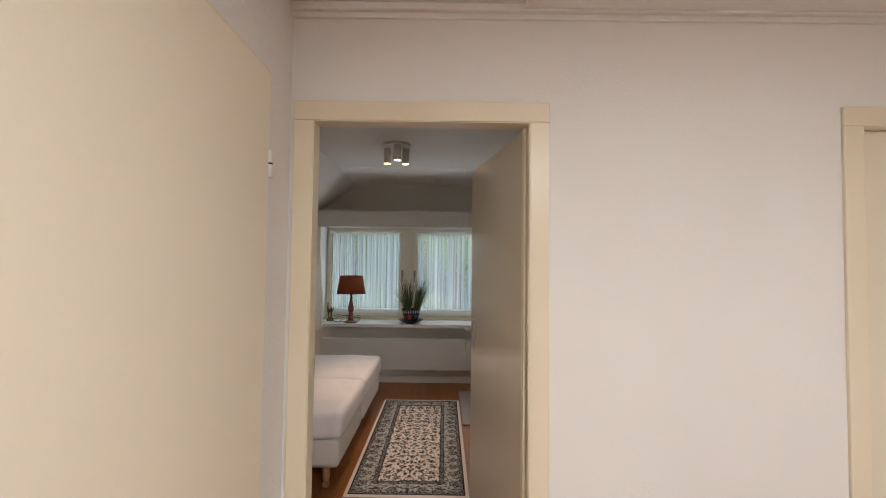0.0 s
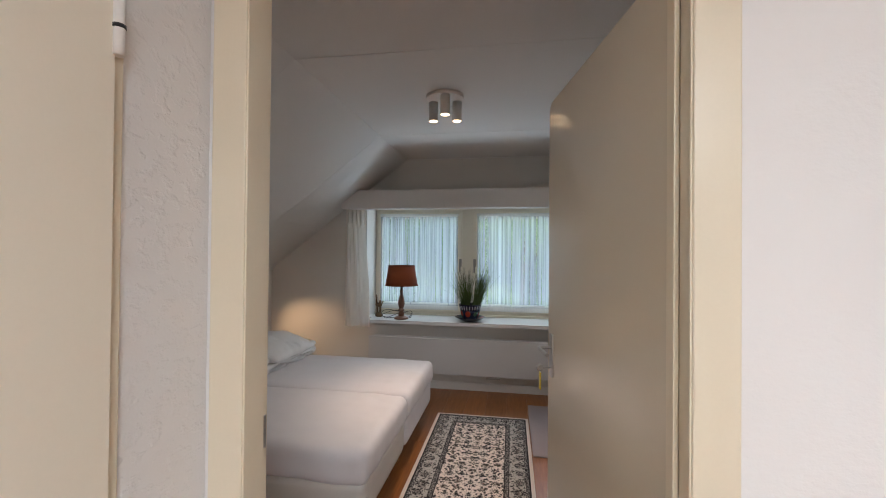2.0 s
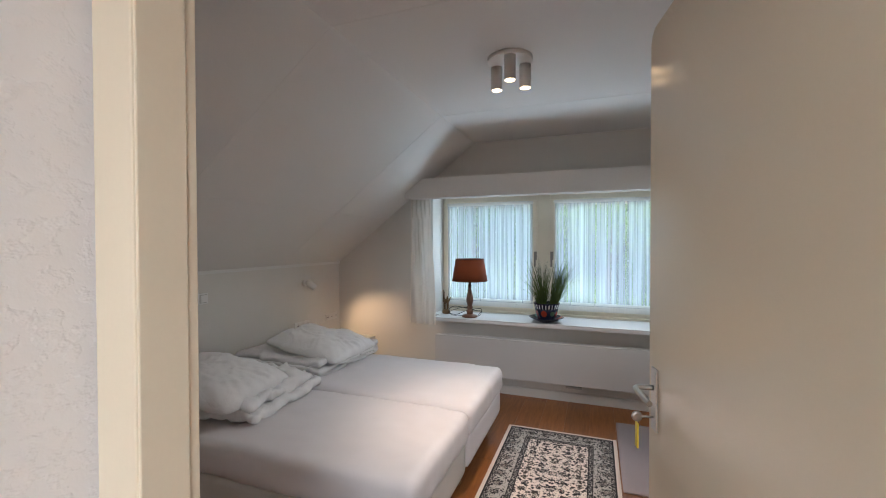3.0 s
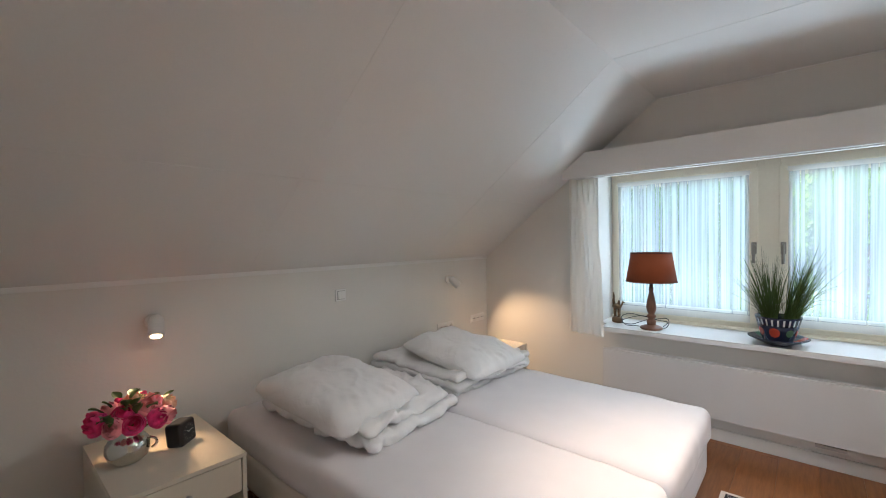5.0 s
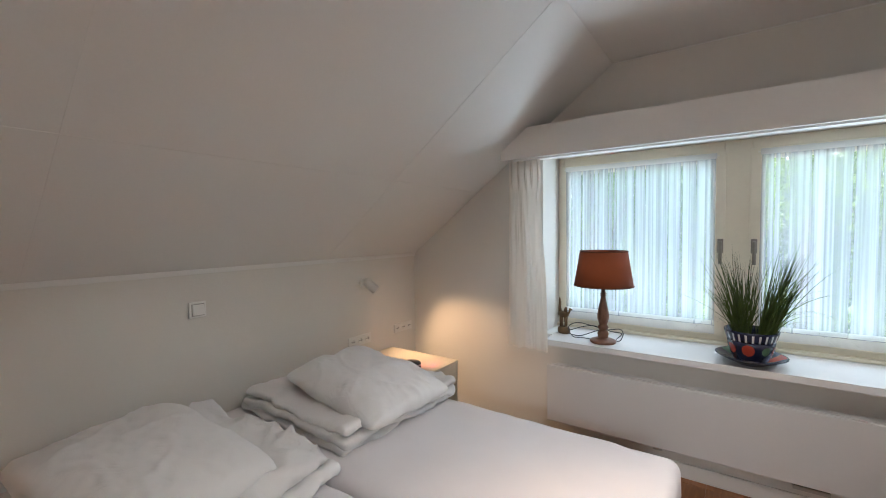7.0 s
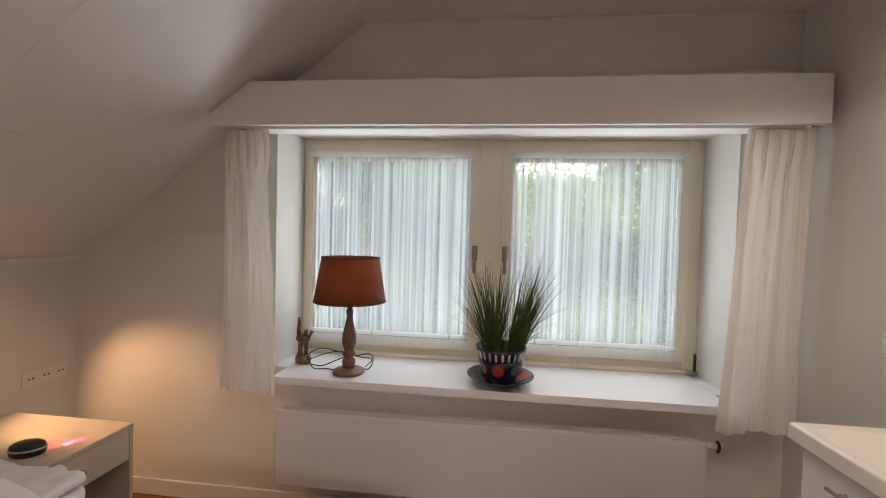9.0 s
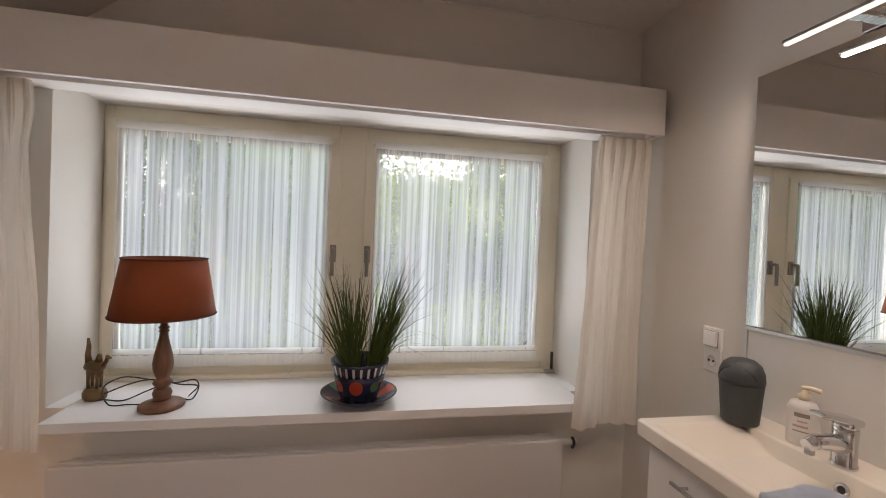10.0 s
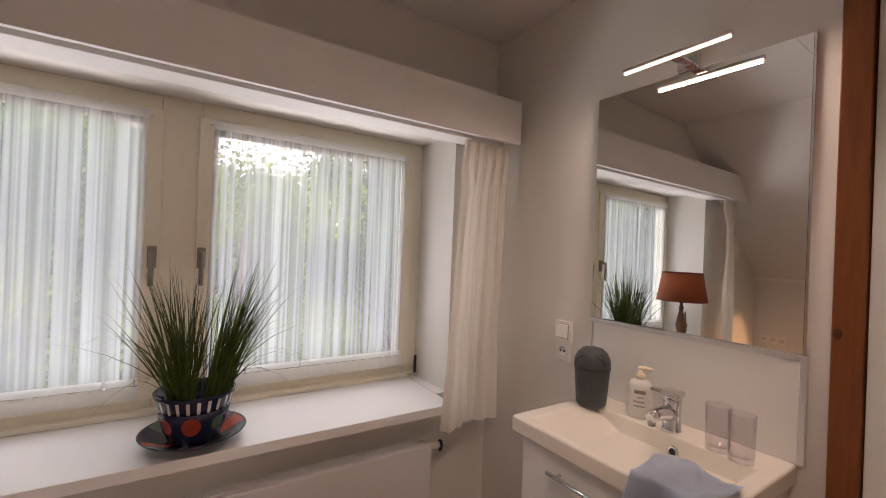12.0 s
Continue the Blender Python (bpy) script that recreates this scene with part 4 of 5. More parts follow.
# ---- things on the sill ----
SILL = 0.735
table_lamp = thing("table_lamp", "turned wood table lamp with a rust cloth shade", "lamp", pose(-1.048, 5.335, SILL))
part("foot", lathe([(0.074, 0.0), (0.078, 0.004), (0.078, 0.013), (0.072, 0.018), (0.052, 0.026), (0.034, 0.032)], 40), OAK, table_lamp)
part("stem", lathe([(0.032, 0.030), (0.030, 0.042), (0.034, 0.056), (0.029, 0.070), (0.020, 0.078), (0.027, 0.086), (0.034, 0.096), (0.027, 0.108), (0.021, 0.114), (0.026, 0.124), (0.034, 0.150), (0.036, 0.172), (0.031, 0.205), (0.022, 0.245), (0.016, 0.275), (0.014, 0.292), (0.02, 0.297), (0.014, 0.304), (0.021, 0.311), (0.013, 0.318), (0.012, 0.34)], 32), OAK, table_lamp)
shade = part("shade", lathe([(0.176, 0.362), (0.141, 0.578), (0.139, 0.578), (0.174, 0.362), (0.176, 0.362)], 64), [SHADE_CLOTH], table_lamp, "rust-orange tapered cloth shade")
for r, z in ((0.1765, 0.362), (0.1415, 0.578)):
    part("piping", tube([(r * math.cos(a), r * math.sin(a), z) for a in (2 * math.pi * k / 48 for k in range(49))], 0.003, 6), SHADE_TRIM, shade)
part("bulb_holder", lathe([(0.013, 0.34), (0.016, 0.345), (0.016, 0.40), (0.008, 0.405)], 16), PLASTIC_BLACK, table_lamp)
part("shade_ring", tube([(-0.172, 0, 0.37), (0, 0, 0.398), (0.172, 0, 0.37)], 0.0025, 6), STEEL, table_lamp)
lines = [
    [(-0.07, 0.01, 0.008), (-0.13, 0.02, 0.006), (-0.2, 0.03, 0.004), (-0.25, 0.09, 0.05), (-0.2, 0.13, 0.078), (-0.1, 0.12, 0.07), (0.0, 0.1, 0.06), (0.08, 0.09, 0.075), (0.105, 0.07, 0.05), (0.09, 0.05, 0.01), (0.05, 0.065, 0.004)],
    [(-0.24, 0.08, 0.03), (-0.16, 0.1, 0.06), (-0.08, 0.1, 0.075), (0.02, 0.11, 0.05), (0.09, 0.1, 0.045), (0.06, 0.09, 0.006)],
    [(-0.25, 0.07, 0.012), (-0.17, 0.07, 0.004), (-0.1, 0.09, 0.03), (-0.03, 0.1, 0.06)],
]
for pts in lines:
    part("flex", tube(smooth_path(pts, 7), 0.0028, 6), CORD, table_lamp, "black looped lamp flex")

# little bronze figurine of a standing animal on a stone
bm = lathe([(0.03, 0.0), (0.036, 0.006), (0.037, 0.022), (0.03, 0.034), (0.008, 0.04)], 18, squash=0.75)
for dx, dy in ((-0.016, -0.007), (-0.016, 0.008), (0.012, -0.007), (0.012, 0.008)):
    merge(bm, tube([(dx, dy, 0.03), (dx * 1.1, dy, 0.06), (dx, dy, 0.095)], 0.0055, 8, taper=(0.9, 0.8, 1.2)))
merge(bm, move(lathe([(0.003, -0.034), (0.014, -0.026), (0.019, -0.008), (0.018, 0.012), (0.013, 0.026), (0.003, 0.032)], 14), Matrix.Translation((-0.002, 0, 0.105)) @ Matrix.Rotation(math.pi / 2, 4, "Y")))
merge(bm, tube([(-0.022, 0, 0.11), (-0.027, 0, 0.14), (-0.024, 0, 0.17), (-0.027, 0, 0.195)], 0.009, 8, taper=(1.2, 0.9, 0.7, 0.4)))
merge(bm, tube([(0.026, 0, 0.11), (0.036, 0, 0.125), (0.04, 0, 0.14), (0.052, 0, 0.135)], 0.007, 8, taper=(1.1, 0.8, 0.9, 0.5)))
merge(bm, tube([(0.01, 0, 0.12), (0.012, 0.002, 0.145)], 0.011, 8, taper=(1.0, 0.6)))
fig = tagged(part("figurine", bm, BRONZE), "small dark bronze animal figurine on a stone", "figurine")
fig.matrix_world = pose(-1.335, 5.44, SILL, 0, 0, -15) @ Matrix.Scale(1.25, 4)

# painted bowl and saucer with a tuft of artificial grass
plant = thing("potted_grass", "artificial grass in a hand-painted dark bowl", "plant", pose(-0.297, 5.32, SILL))


part("saucer", lathe([(0.062, 0.0), (0.068, 0.004), (0.11, 0.022), (0.156, 0.046), (0.158, 0.05), (0.150, 0.05), (0.105, 0.028), (0.06, 0.012), (0.002, 0.012)], 48, slots=lambda j, i: ((2, 2, 0, 0, 0, 1, 0, 0, 3, 3, 0, 0, 0, 2, 0, 0, 1, 0, 0, 0, 3, 0, 0, 0)[(i // 2) % 24] if j in (5, 6) else 0)), [GLAZE_DARK, GLAZE_PALE, GLAZE_RED, GLAZE_GREEN], plant, "dark painted saucer with red and green blots")
bowl = part("bowl", lathe([(0.06, 0.012), (0.066, 0.014), (0.078, 0.03), (0.09, 0.06), (0.101, 0.10), (0.106, 0.128)], 48), [GLAZE_DARK], plant, "navy glazed bowl")
part("striped_band", lathe([(0.1065, 0.130), (0.1095, 0.140), (0.118, 0.170), (0.12, 0.182), (0.114, 0.182), (0.103, 0.15), (0.09, 0.13), (0.002, 0.128)], 72, slots=lambda j, i: (1 if i % 3 == 0 and j < 2 else 0)), [GLAZE_DARK, GLAZE_PALE], bowl, "black and white striped rim")
for a, m, s in ((262, GLAZE_RED, 0.046), (308, GLAZE_GREEN, 0.036), (215, GLAZE_RED, 0.04), (180, GLAZE_PALE, 0.022), (340, GLAZE_RED, 0.03), (120, GLAZE_GREEN, 0.03), (60, GLAZE_RED, 0.03)):
    def spot_point(u, v, a=a, s=s):
        z = 0.088 + (v - 0.5) * s * 1.35
        half = math.sqrt(max(0.0, 0.25 - (v - 0.5) ** 2)) * 2
        r = 0.0915 + 0.275 * (z - 0.06)
        return (r * math.cos(radians(a) + (u - 0.5) * s * 12 * half), r * math.sin(radians(a) + (u - 0.5) * s * 12 * half), z)

    dot = sheet(10, 10, spot_point)
    part("painted_spot", dot, m, bowl)

bm = bmesh.new()
rnd = random.Random(5)
for k in range(380):
    tuft = k % 2
    right = tuft == 1
    a = rnd.uniform(0, 2 * math.pi)
    r = 0.035 * math.sqrt(rnd.random())
    base = Vector((0.055 if right else -0.035, 0, 0.118)) + Vector((r * math.cos(a), r * math.sin(a), 0))
    tall = rnd.uniform(0.28, 0.55) if right else rnd.uniform(0.22, 0.52)
    lean = Vector(((0.085 if right else -0.035) + rnd.gauss(0, 0.036 if right else 0.062), rnd.gauss(0, 0.055), tall))
    droop = abs(rnd.gauss(0, 0.05)) * (1 if rnd.random() < 0.85 else 3)
    wide = rnd.uniform(0.0016, 0.0034)
    across = Vector((rnd.uniform(-1, 1), rnd.uniform(-1, 1), 0)).normalized() * wide
    out = Vector((lean.x, lean.y, 0))
    prev = None
    for q in range(7):
        u = q / 6
        p = base + lean * u + out * (u * u) * (0.13 + droop * 4.5) - Vector((0, 0, droop * u ** 3))
        w = across * (1 - u ** 2.5 * 0.93)
        pair = (bm.verts.new(p - w), bm.verts.new(p + w))
        if prev:
            f = bm.faces.new((prev[0], prev[1], pair[1], pair[0]))
            f.smooth = True
        prev = pair
for k in range(34):
    a = rnd.uniform(0, 2 * math.pi)
    side = Vector((math.cos(a), 0.55 * math.sin(a), 0))
    base = Vector((rnd.uniform(-0.05, 0.06), rnd.uniform(-0.03, 0.03), 0.12))
    tall, far = rnd.uniform(0.18, 0.46), rnd.uniform(0.10, 0.26)
    across = Vector((-side.y, side.x, 0.4)).normalized() * 0.0011
    prev = None
    for q in range(11):
        u = q / 10
        p = base + side * far * u ** 1.4 + Vector((0, 0, tall * math.sin(u * 2.2)))
        pair = (bm.verts.new(p - across * (1.1 - u)), bm.verts.new(p + across * (1.1 - u)))
        if prev:
            bm.faces.new((prev[0], prev[1], pair[1], pair[0]))
        prev = pair
tagged(part("grass_blades", bm, BLADE, plant, "dense green grass blades"), kind="stuff")

# ---- ceiling spot lamp with three tubes ----
spot_lamp = thing("ceiling_spot_lamp", "white ceiling lamp with three lit tube spots", "lamp", pose(-0.305, 3.60, Z_CEIL))
part("plate", lathe([(0.118, -0.022), (0.12, -0.018), (0.12, -0.001), (0.002, 0.0)], 48), PLASTIC_WHITE, spot_lamp)
for x, y in ((-0.082, 0.045), (0.072, 0.06), (0.015, -0.078)):
    can = part("tube", lathe([(0.0275, -0.146), (0.030, -0.148), (0.031, -0.144), (0.031, -0.022), (0.002, -0.022)], 28, (x, y, 0)), PLASTIC_WHITE, spot_lamp)
    part("lens", lathe([(0.002, -0.152), (0.016, -0.1505), (0.0265, -0.1475), (0.0265, -0.14)], 24, (x, y, 0)), BULB, can, "glowing warm lamp lens")
    lamp("spot_light", "SPOT", pose(-0.305 + x, 3.60 + y, Z_CEIL - 0.156), 34, (1.0, 0.64, 0.40), spot=66, blend=0.9, soft=0.03)
    lamp("spot_spill", "SPOT", pose(-0.305 + x, 3.60 + y, Z_CEIL - 0.158), 15, (1.0, 0.86, 0.72), spot=138, blend=0.3, soft=0.03)


# ---- wall lamps over the bedside tables ----
def wall_lamp(y, z, aim, power, spread):
    w = thing("wall_lamp", "white swivelling wall spot, lit, above the bedside table", "lamp", pose(X_WEST, y, z), group="bedside wall lamps")
    part("rose", move(lathe([(0.032, 0.0), (0.034, 0.004), (0.034, 0.016), (0.026, 0.022), (0.002, 0.023)], 28), Matrix.Rotation(math.pi / 2, 4, "Y")), PLASTIC_WHITE, w)
    part("arm", tube([(0.018, 0, 0), (0.05, 0, 0.0)], 0.008, 10), PLASTIC_WHITE, w)
    turn = Vector(aim).to_track_quat("-Z", "Y").to_matrix().to_4x4()
    m = Matrix.Translation((0.074, 0, -0.006)) @ turn @ Matrix.Scale(1.08, 4)
    head = part("head", move(lathe([(0.0225, -0.0575), (0.029, -0.060), (0.031, -0.056), (0.031, 0.012), (0.026, 0.03), (0.015, 0.042), (0.003, 0.046)], 28), m), PLASTIC_WHITE, w)
    part("lens", move(lathe([(0.002, -0.0625), (0.014, -0.0615), (0.0215, -0.0595), (0.0215, -0.050)], 24), m), BULB, head, "glowing warm lamp lens")
    eye = Vector((X_WEST, y, z)) + (m @ Vector((0, 0, -0.069)))
    lamp("wall_lamp_light", "SPOT", look(eye, eye + Vector(aim)), power, (1.0, 0.57, 0.27), spot=spread, blend=0.8, soft=0.02)


wall_lamp(2.513, 1.055, (0.55, -0.16, -0.83), 12, 66)
wall_lamp(4.755, 1.078, (0.50, 0.55, -0.72), 24, 86)
wall_plate("light_switch", "white light switch on the knee wall between the beds", pose(X_WEST + 0.001, 3.613, 1.066, 0, 0, 180), "switch")
wall_plate("wall_socket", "long white triple wall socket behind the bed", pose(X_WEST + 0.001, 4.715, 0.664, 0, 0, 180), "strip")
wall_plate("wall_socket", "long white triple wall socket above the bedside table", pose(X_WEST + 0.001, 5.195, 0.672, 0, 0, 180), "strip")


# ---- beds ----
def soft_block(x0, x1, y0, y1, z0, z1, corner, seed, sag=0.0, wrinkle=0.003, res=0.035):
    """A mattress-like block with rounded corners and slightly uneven cloth."""
    bm = bmesh.new()
    cx, cy, cz = (x0 + x1) / 2, (y0 + y1) / 2, (z0 + z1) / 2
    hx, hy, hz = (x1 - x0) / 2, (y1 - y0) / 2, (z1 - z0) / 2
    nx, ny, nz = max(4, int(2 * hx / res)), max(4, int(2 * hy / res)), max(6, int(2 * hz / res))
    cache = {}

    def vert(i, j, k):
        if (i, j, k) not in cache:
            p = Vector((hx * (2 * i / nx - 1), hy * (2 * j / ny - 1), hz * (2 * k / nz - 1)))
            r = min(corner, hz)
            inner = Vector((max(-hx + r, min(hx - r, p.x)), max(-hy + r, min(hy - r, p.y)), max(-hz + r, min(hz - r, p.z))))
            d = p - inner
            if d.length > 1e-6:
                p = inner + d.normalized() * r
            q = Vector((cx, cy, cz)) + p
            w = wrinkle * (noise.noise(q * 3.0 + Vector((seed, 0, 0))) + 0.5 * noise.noise(q * 11.0 + Vector((0, seed, 0))))
            q.z += w * 2 + sag * (1 - (p.x / hx) ** 2) * (1 - (p.y / hy) ** 2)
            q.x += w
            q.y += w
            cache[i, j, k] = bm.verts.new(q)
        return cache[i, j, k]

    def face(a, b, c, d):
        f = bm.faces.new((a, b, c, d))
        f.smooth = True

    for i in range(nx):
        for j in range(ny):
            face(vert(i, j, nz), vert(i + 1, j, nz), vert(i + 1, j + 1, nz), vert(i, j + 1, nz))
            face(vert(i, j, 0), vert(i, j + 1, 0), vert(i + 1, j + 1, 0), vert(i + 1, j, 0))
    for i in range(nx):
        for k in range(nz):
            face(vert(i, 0, k), vert(i + 1, 0, k), vert(i + 1, 0, k + 1), vert(i, 0, k + 1))
            face(vert(i, ny, k), vert(i, ny, k + 1), vert(i + 1, ny, k + 1), vert(i + 1, ny, k))
    for j in range(ny):
        for k in range(nz):
            face(vert(0, j, k), vert(0, j, k + 1), vert(0, j + 1, k + 1), vert(0, j + 1, k))
            face(vert(nx, j, k), vert(nx, j + 1, k), vert(nx, j + 1, k + 1), vert(nx, j, k + 1))
    return bm


BED_Y = ((2.825, 3.628), (3.636, 4.53))
HEAD, FOOT = X_WEST + 0.03, -0.535
for k, (y0, y1) in enumerate(BED_Y):
    bed = thing("single_bed", ("box spring bed with a white fitted sheet beside the door", "box spring bed with a white fitted sheet towards the window")[k], "bed", group="pushed-together beds")
    mattress = soft_block(HEAD, FOOT, y0, y1, 0.335, 0.522, 0.055, k * 7 + 1, 0.006, 0.004, 0.02)
    for v in mattress.verts:
        x, y, z = v.co
        low = max(0.0, min(1.0, (0.50 - z) / 0.12))
        tuck = math.exp(-((x - HEAD) / 0.45) ** 2) + 0.6 * math.exp(-((x - FOOT) / 0.2) ** 2)
        gather = 0.010 * low * tuck * noise.noise((x * 16 + z * 10, z * 5, k + 0.3))
        v.co.y += gather if y > (y0 + y1) / 2 else -gather
        v.co.x += 0.006 * low * noise.noise((y * 14, z * 6, k + 5.3))
    part("mattress", mattress, SHEET, bed, "mattress in a white fitted sheet")
    part("box_base", soft_block(HEAD + 0.01, FOOT - 0.02, y0 + 0.01, y1 - 0.01, 0.165, 0.35, 0.02, k * 7 + 2, 0, 0.0015, 0.06), SHEET if k else TICKING, bed, "cloth covered box spring base")
    for x in (HEAD + 0.14, FOOT - 0.12):
        for y in (y0 + 0.11, y1 - 0.11):
            leg = part("leg", lathe([(0.022, 0.045), (0.03, 0.166)], 16, (x, y, 0)), LEG_WOOD, bed, "short pale wooden leg")
            part("castor", move(lathe([(0.022, -0.012), (0.024, -0.008), (0.024, 0.008), (0.022, 0.012)], 18), Matrix.Translation((x, y, 0.024)) @ Matrix.Rotation(math.pi / 2, 4, "X")), LEG_WOOD, leg)


def pillow_mesh(long, wide, high, seed):
    """Two cushioned faces meeting in a seam, with pulled corners, dents and radiating creases."""
    bm = bmesh.new()
    n, m = 84, 64
    top, low = {}, {}
    for i in range(n + 1):
        for j in range(m + 1):
            u, v = 2 * i / n - 1, 2 * j / m - 1
            pull = 1 - 0.035 * (1 - abs(v) ** 3) * abs(u) ** 4 - 0.07 * abs(u * v) ** 7
            pull_v = 1 - 0.035 * (1 - abs(u) ** 3) * abs(v) ** 4 - 0.07 * abs(u * v) ** 7
            x, y = long / 2 * u * pull, wide / 2 * v * pull_v
            x += 0.012 * noise.noise((v * 2.2, seed, 0)) * abs(u)
            y += 0.014 * noise.noise((u * 2.2, seed, 4)) * abs(v)
            body = (max(0, 1 - abs(u) ** 3.6) * max(0, 1 - abs(v) ** 3.6)) ** 0.47
            edge = max(abs(u), abs(v))
            angle = math.atan2(v, u)
            rays = abs(noise.noise((4.5 * math.cos(angle), 4.5 * math.sin(angle), seed + 1.5 * edge))) * edge ** 2 * (1 - edge ** 10)
            ridge = 1 - abs(noise.noise((x * 5 + seed, y * 6.5, 0.3)))
            crease = 0.007 * noise.noise((x * 6 + seed, y * 8, 0.3)) + 0.0055 * max(0.0, ridge - 0.86) / 0.14 + 0.0035 * noise.noise((x * 26, y * 26 + seed, 1.7))
            h = high * body * (0.9 + 0.3 * noise.noise((u * 1.3 + seed, v * 1.3, 5)))
            rim = i in (0, n) or j in (0, m)
            top[i, j] = bm.verts.new((x, y, h * 0.66 + (0.006 * noise.noise((x * 12, y * 12, seed)) if rim else crease * (0.35 + body) - 0.026 * rays)))
            low[i, j] = top[i, j] if rim else bm.verts.new((x, y, -h * 0.34 + crease * 0.4))
    for grid, flip in ((top, False), (low, True)):
        for i in range(n):
            for j in range(m):
                quad = [grid[i, j], grid[i + 1, j], grid[i + 1, j + 1], grid[i, j + 1]]
                f = bm.faces.new(quad[::-1] if flip else quad)
                f.smooth = True
    return bm


def duvet_fold(long, wide, thick, lift, seed, rumple):
    """One layer of a folded duvet: soft, wavy, with puckered edges."""
    rnd = random.Random(seed)
    sx, sy = rnd.uniform(-0.018, 0.018), rnd.uniform(-0.022, 0.022)
    slab = soft_block(-long / 2 + sx, long / 2 + sx * 2, -wide / 2 + sy, wide / 2 + sy, 0, thick * 1.12, thick * 0.56, seed, 0.006, 0.006, 0.017)
    for v in slab.verts:
        x, y = v.co.x, v.co.y
        edge = min(1.0, max(abs(x) / (long / 2), abs(y) / (wide / 2)))
        ridge = 1 - abs(noise.noise((x * 6 + seed, y * 7, 2.0)))
        puff = 0.008 * math.sin(17 * y + 2.5 * math.sin(6 * x + seed)) + 0.014 * noise.noise((x * 6 + seed, y * 8, 1.0)) + 0.014 * max(0.0, ridge - 0.82) / 0.18
        fine = 1 - abs(noise.noise((x * 15 + 2.5 * y + seed, y * 17, 4.0)))
        pucker = 0.010 * noise.noise((x * 24, y * 24, seed)) * edge ** 4 + 0.006 * max(0.0, fine - 0.8) / 0.2 * edge
        v.co.z += rumple * (puff * (0.35 + 0.65 * edge) + pucker) + lift
        v.co.x += 0.016 * rumple * noise.noise((y * 9, v.co.z * 16, seed))
        v.co.y += 0.016 * rumple * noise.noise((x * 9, v.co.z * 16, seed + 5))
    return slab


for k, (cx, cy, turn, layers, long, wide, thick, rumple) in enumerate(((-1.975, 3.30, 4, 2, 0.87, 0.64, 0.05, 1.5), (-2.07, 4.135, -2, 3, 0.82, 0.80, 0.036, 0.8))):
    d = thing("folded_duvet", ("crumpled white duvet folded on the bed", "neatly folded white duvet stacked on the bed")[k], "duvet", pose(cx, cy, 0.522, 0, 0, turn), "folded duvets")
    for layer in range(layers):
        part("fold", duvet_fold(long - 0.015 * layer, wide - 0.01 * layer, thick, layer * thick, 11 + 6 * k + 3 * layer, rumple), COTTON, d)
for k, (cx, cy, z, rx, ry, turn) in enumerate(((-1.955, 3.15, 0.668, 2, 6, 5), (-1.915, 4.12, 0.674, 2, 7, -4))):
    p = tagged(part("pillow", pillow_mesh(0.70 if k == 0 else 0.71, 0.55, 0.185 if k == 0 else 0.16, 3 + 9 * k), COTTON), ("plump white pillow lying on the crumpled duvet", "white pillow lying on the folded duvet")[k], "pillow", "pillows")
    p.matrix_world = pose(cx, cy, z, rx, ry, turn)


# ---- bedside tables ----
def bedside_table(y0, y1, label):
    """Open box with a top, two side panels, a back and one drawer."""
    t = thing("bedside_table", label, "table", group="bedside tables")
    x0, x1, z1 = X_WEST + 0.016, -1.955, 0.542
    part("top", boxes((x0, x1, y0, y1, z1 - 0.018, z1), bevel=0.002), CABINET, t)
    part("side_panel", boxes((x0, x1 - 0.002, y0, y0 + 0.018, 0.0, z1 - 0.019), bevel=0.002), CABINET, t)
    part("side_panel", boxes((x0, x1 - 0.002, y1 - 0.018, y1, 0.0, z1 - 0.019), bevel=0.002), CABINET, t)
    part("back_panel", boxes((x0, x0 + 0.012, y0 + 0.019, y1 - 0.019, 0.0, z1 - 0.019)), CABINET, t)
    part("shelf", boxes((x0 + 0.013, x1 - 0.01, y0 + 0.019, y1 - 0.019, 0.05, 0.068)), CABINET, t)
    drawer = part("drawer", boxes((x0 + 0.02, x1 - 0.004, y0 + 0.021, y1 - 0.021, z1 - 0.16, z1 - 0.022), bevel=0.002), CABINET, t)
    part("knob", move(lathe([(0.006, 0.0), (0.006, 0.012), (0.012, 0.017), (0.012, 0.022), (0.004, 0.026)], 16), Matrix.Translation((x1 - 0.004, (y0 + y1) / 2, z1 - 0.09)) @ Matrix.Rotation(math.pi / 2, 4, "Y")), STEEL, drawer, "small metal knob")
    return t


bedside_table(2.235, 2.688, "cream bedside table with a vase of flowers")
bedside_table(4.56, 5.045, "cream bedside table with an alarm clock")

TOP = 0.542
vase = thing("flower_vase", "round silver vase full of pink peonies", "vase", pose(-2.262, 2.338, TOP))
part("vase_body", lathe([(0.045, 0.0), (0.05, 0.003), (0.068, 0.02), (0.079, 0.05), (0.077, 0.078), (0.062, 0.100), (0.05, 0.112), (0.049, 0.126), (0.056, 0.142), (0.054, 0.142), (0.045, 0.126), (0.04, 0.11), (0.002, 0.1)], 40), SILVER, vase, "round tarnished silver vase")
part("vase_handle", tube(smooth_path([(0.03, 0.07, 0.085), (0.04, 0.088, 0.075), (0.042, 0.09, 0.055), (0.034, 0.075, 0.04)], 5), 0.005, 8), SILVER, vase)


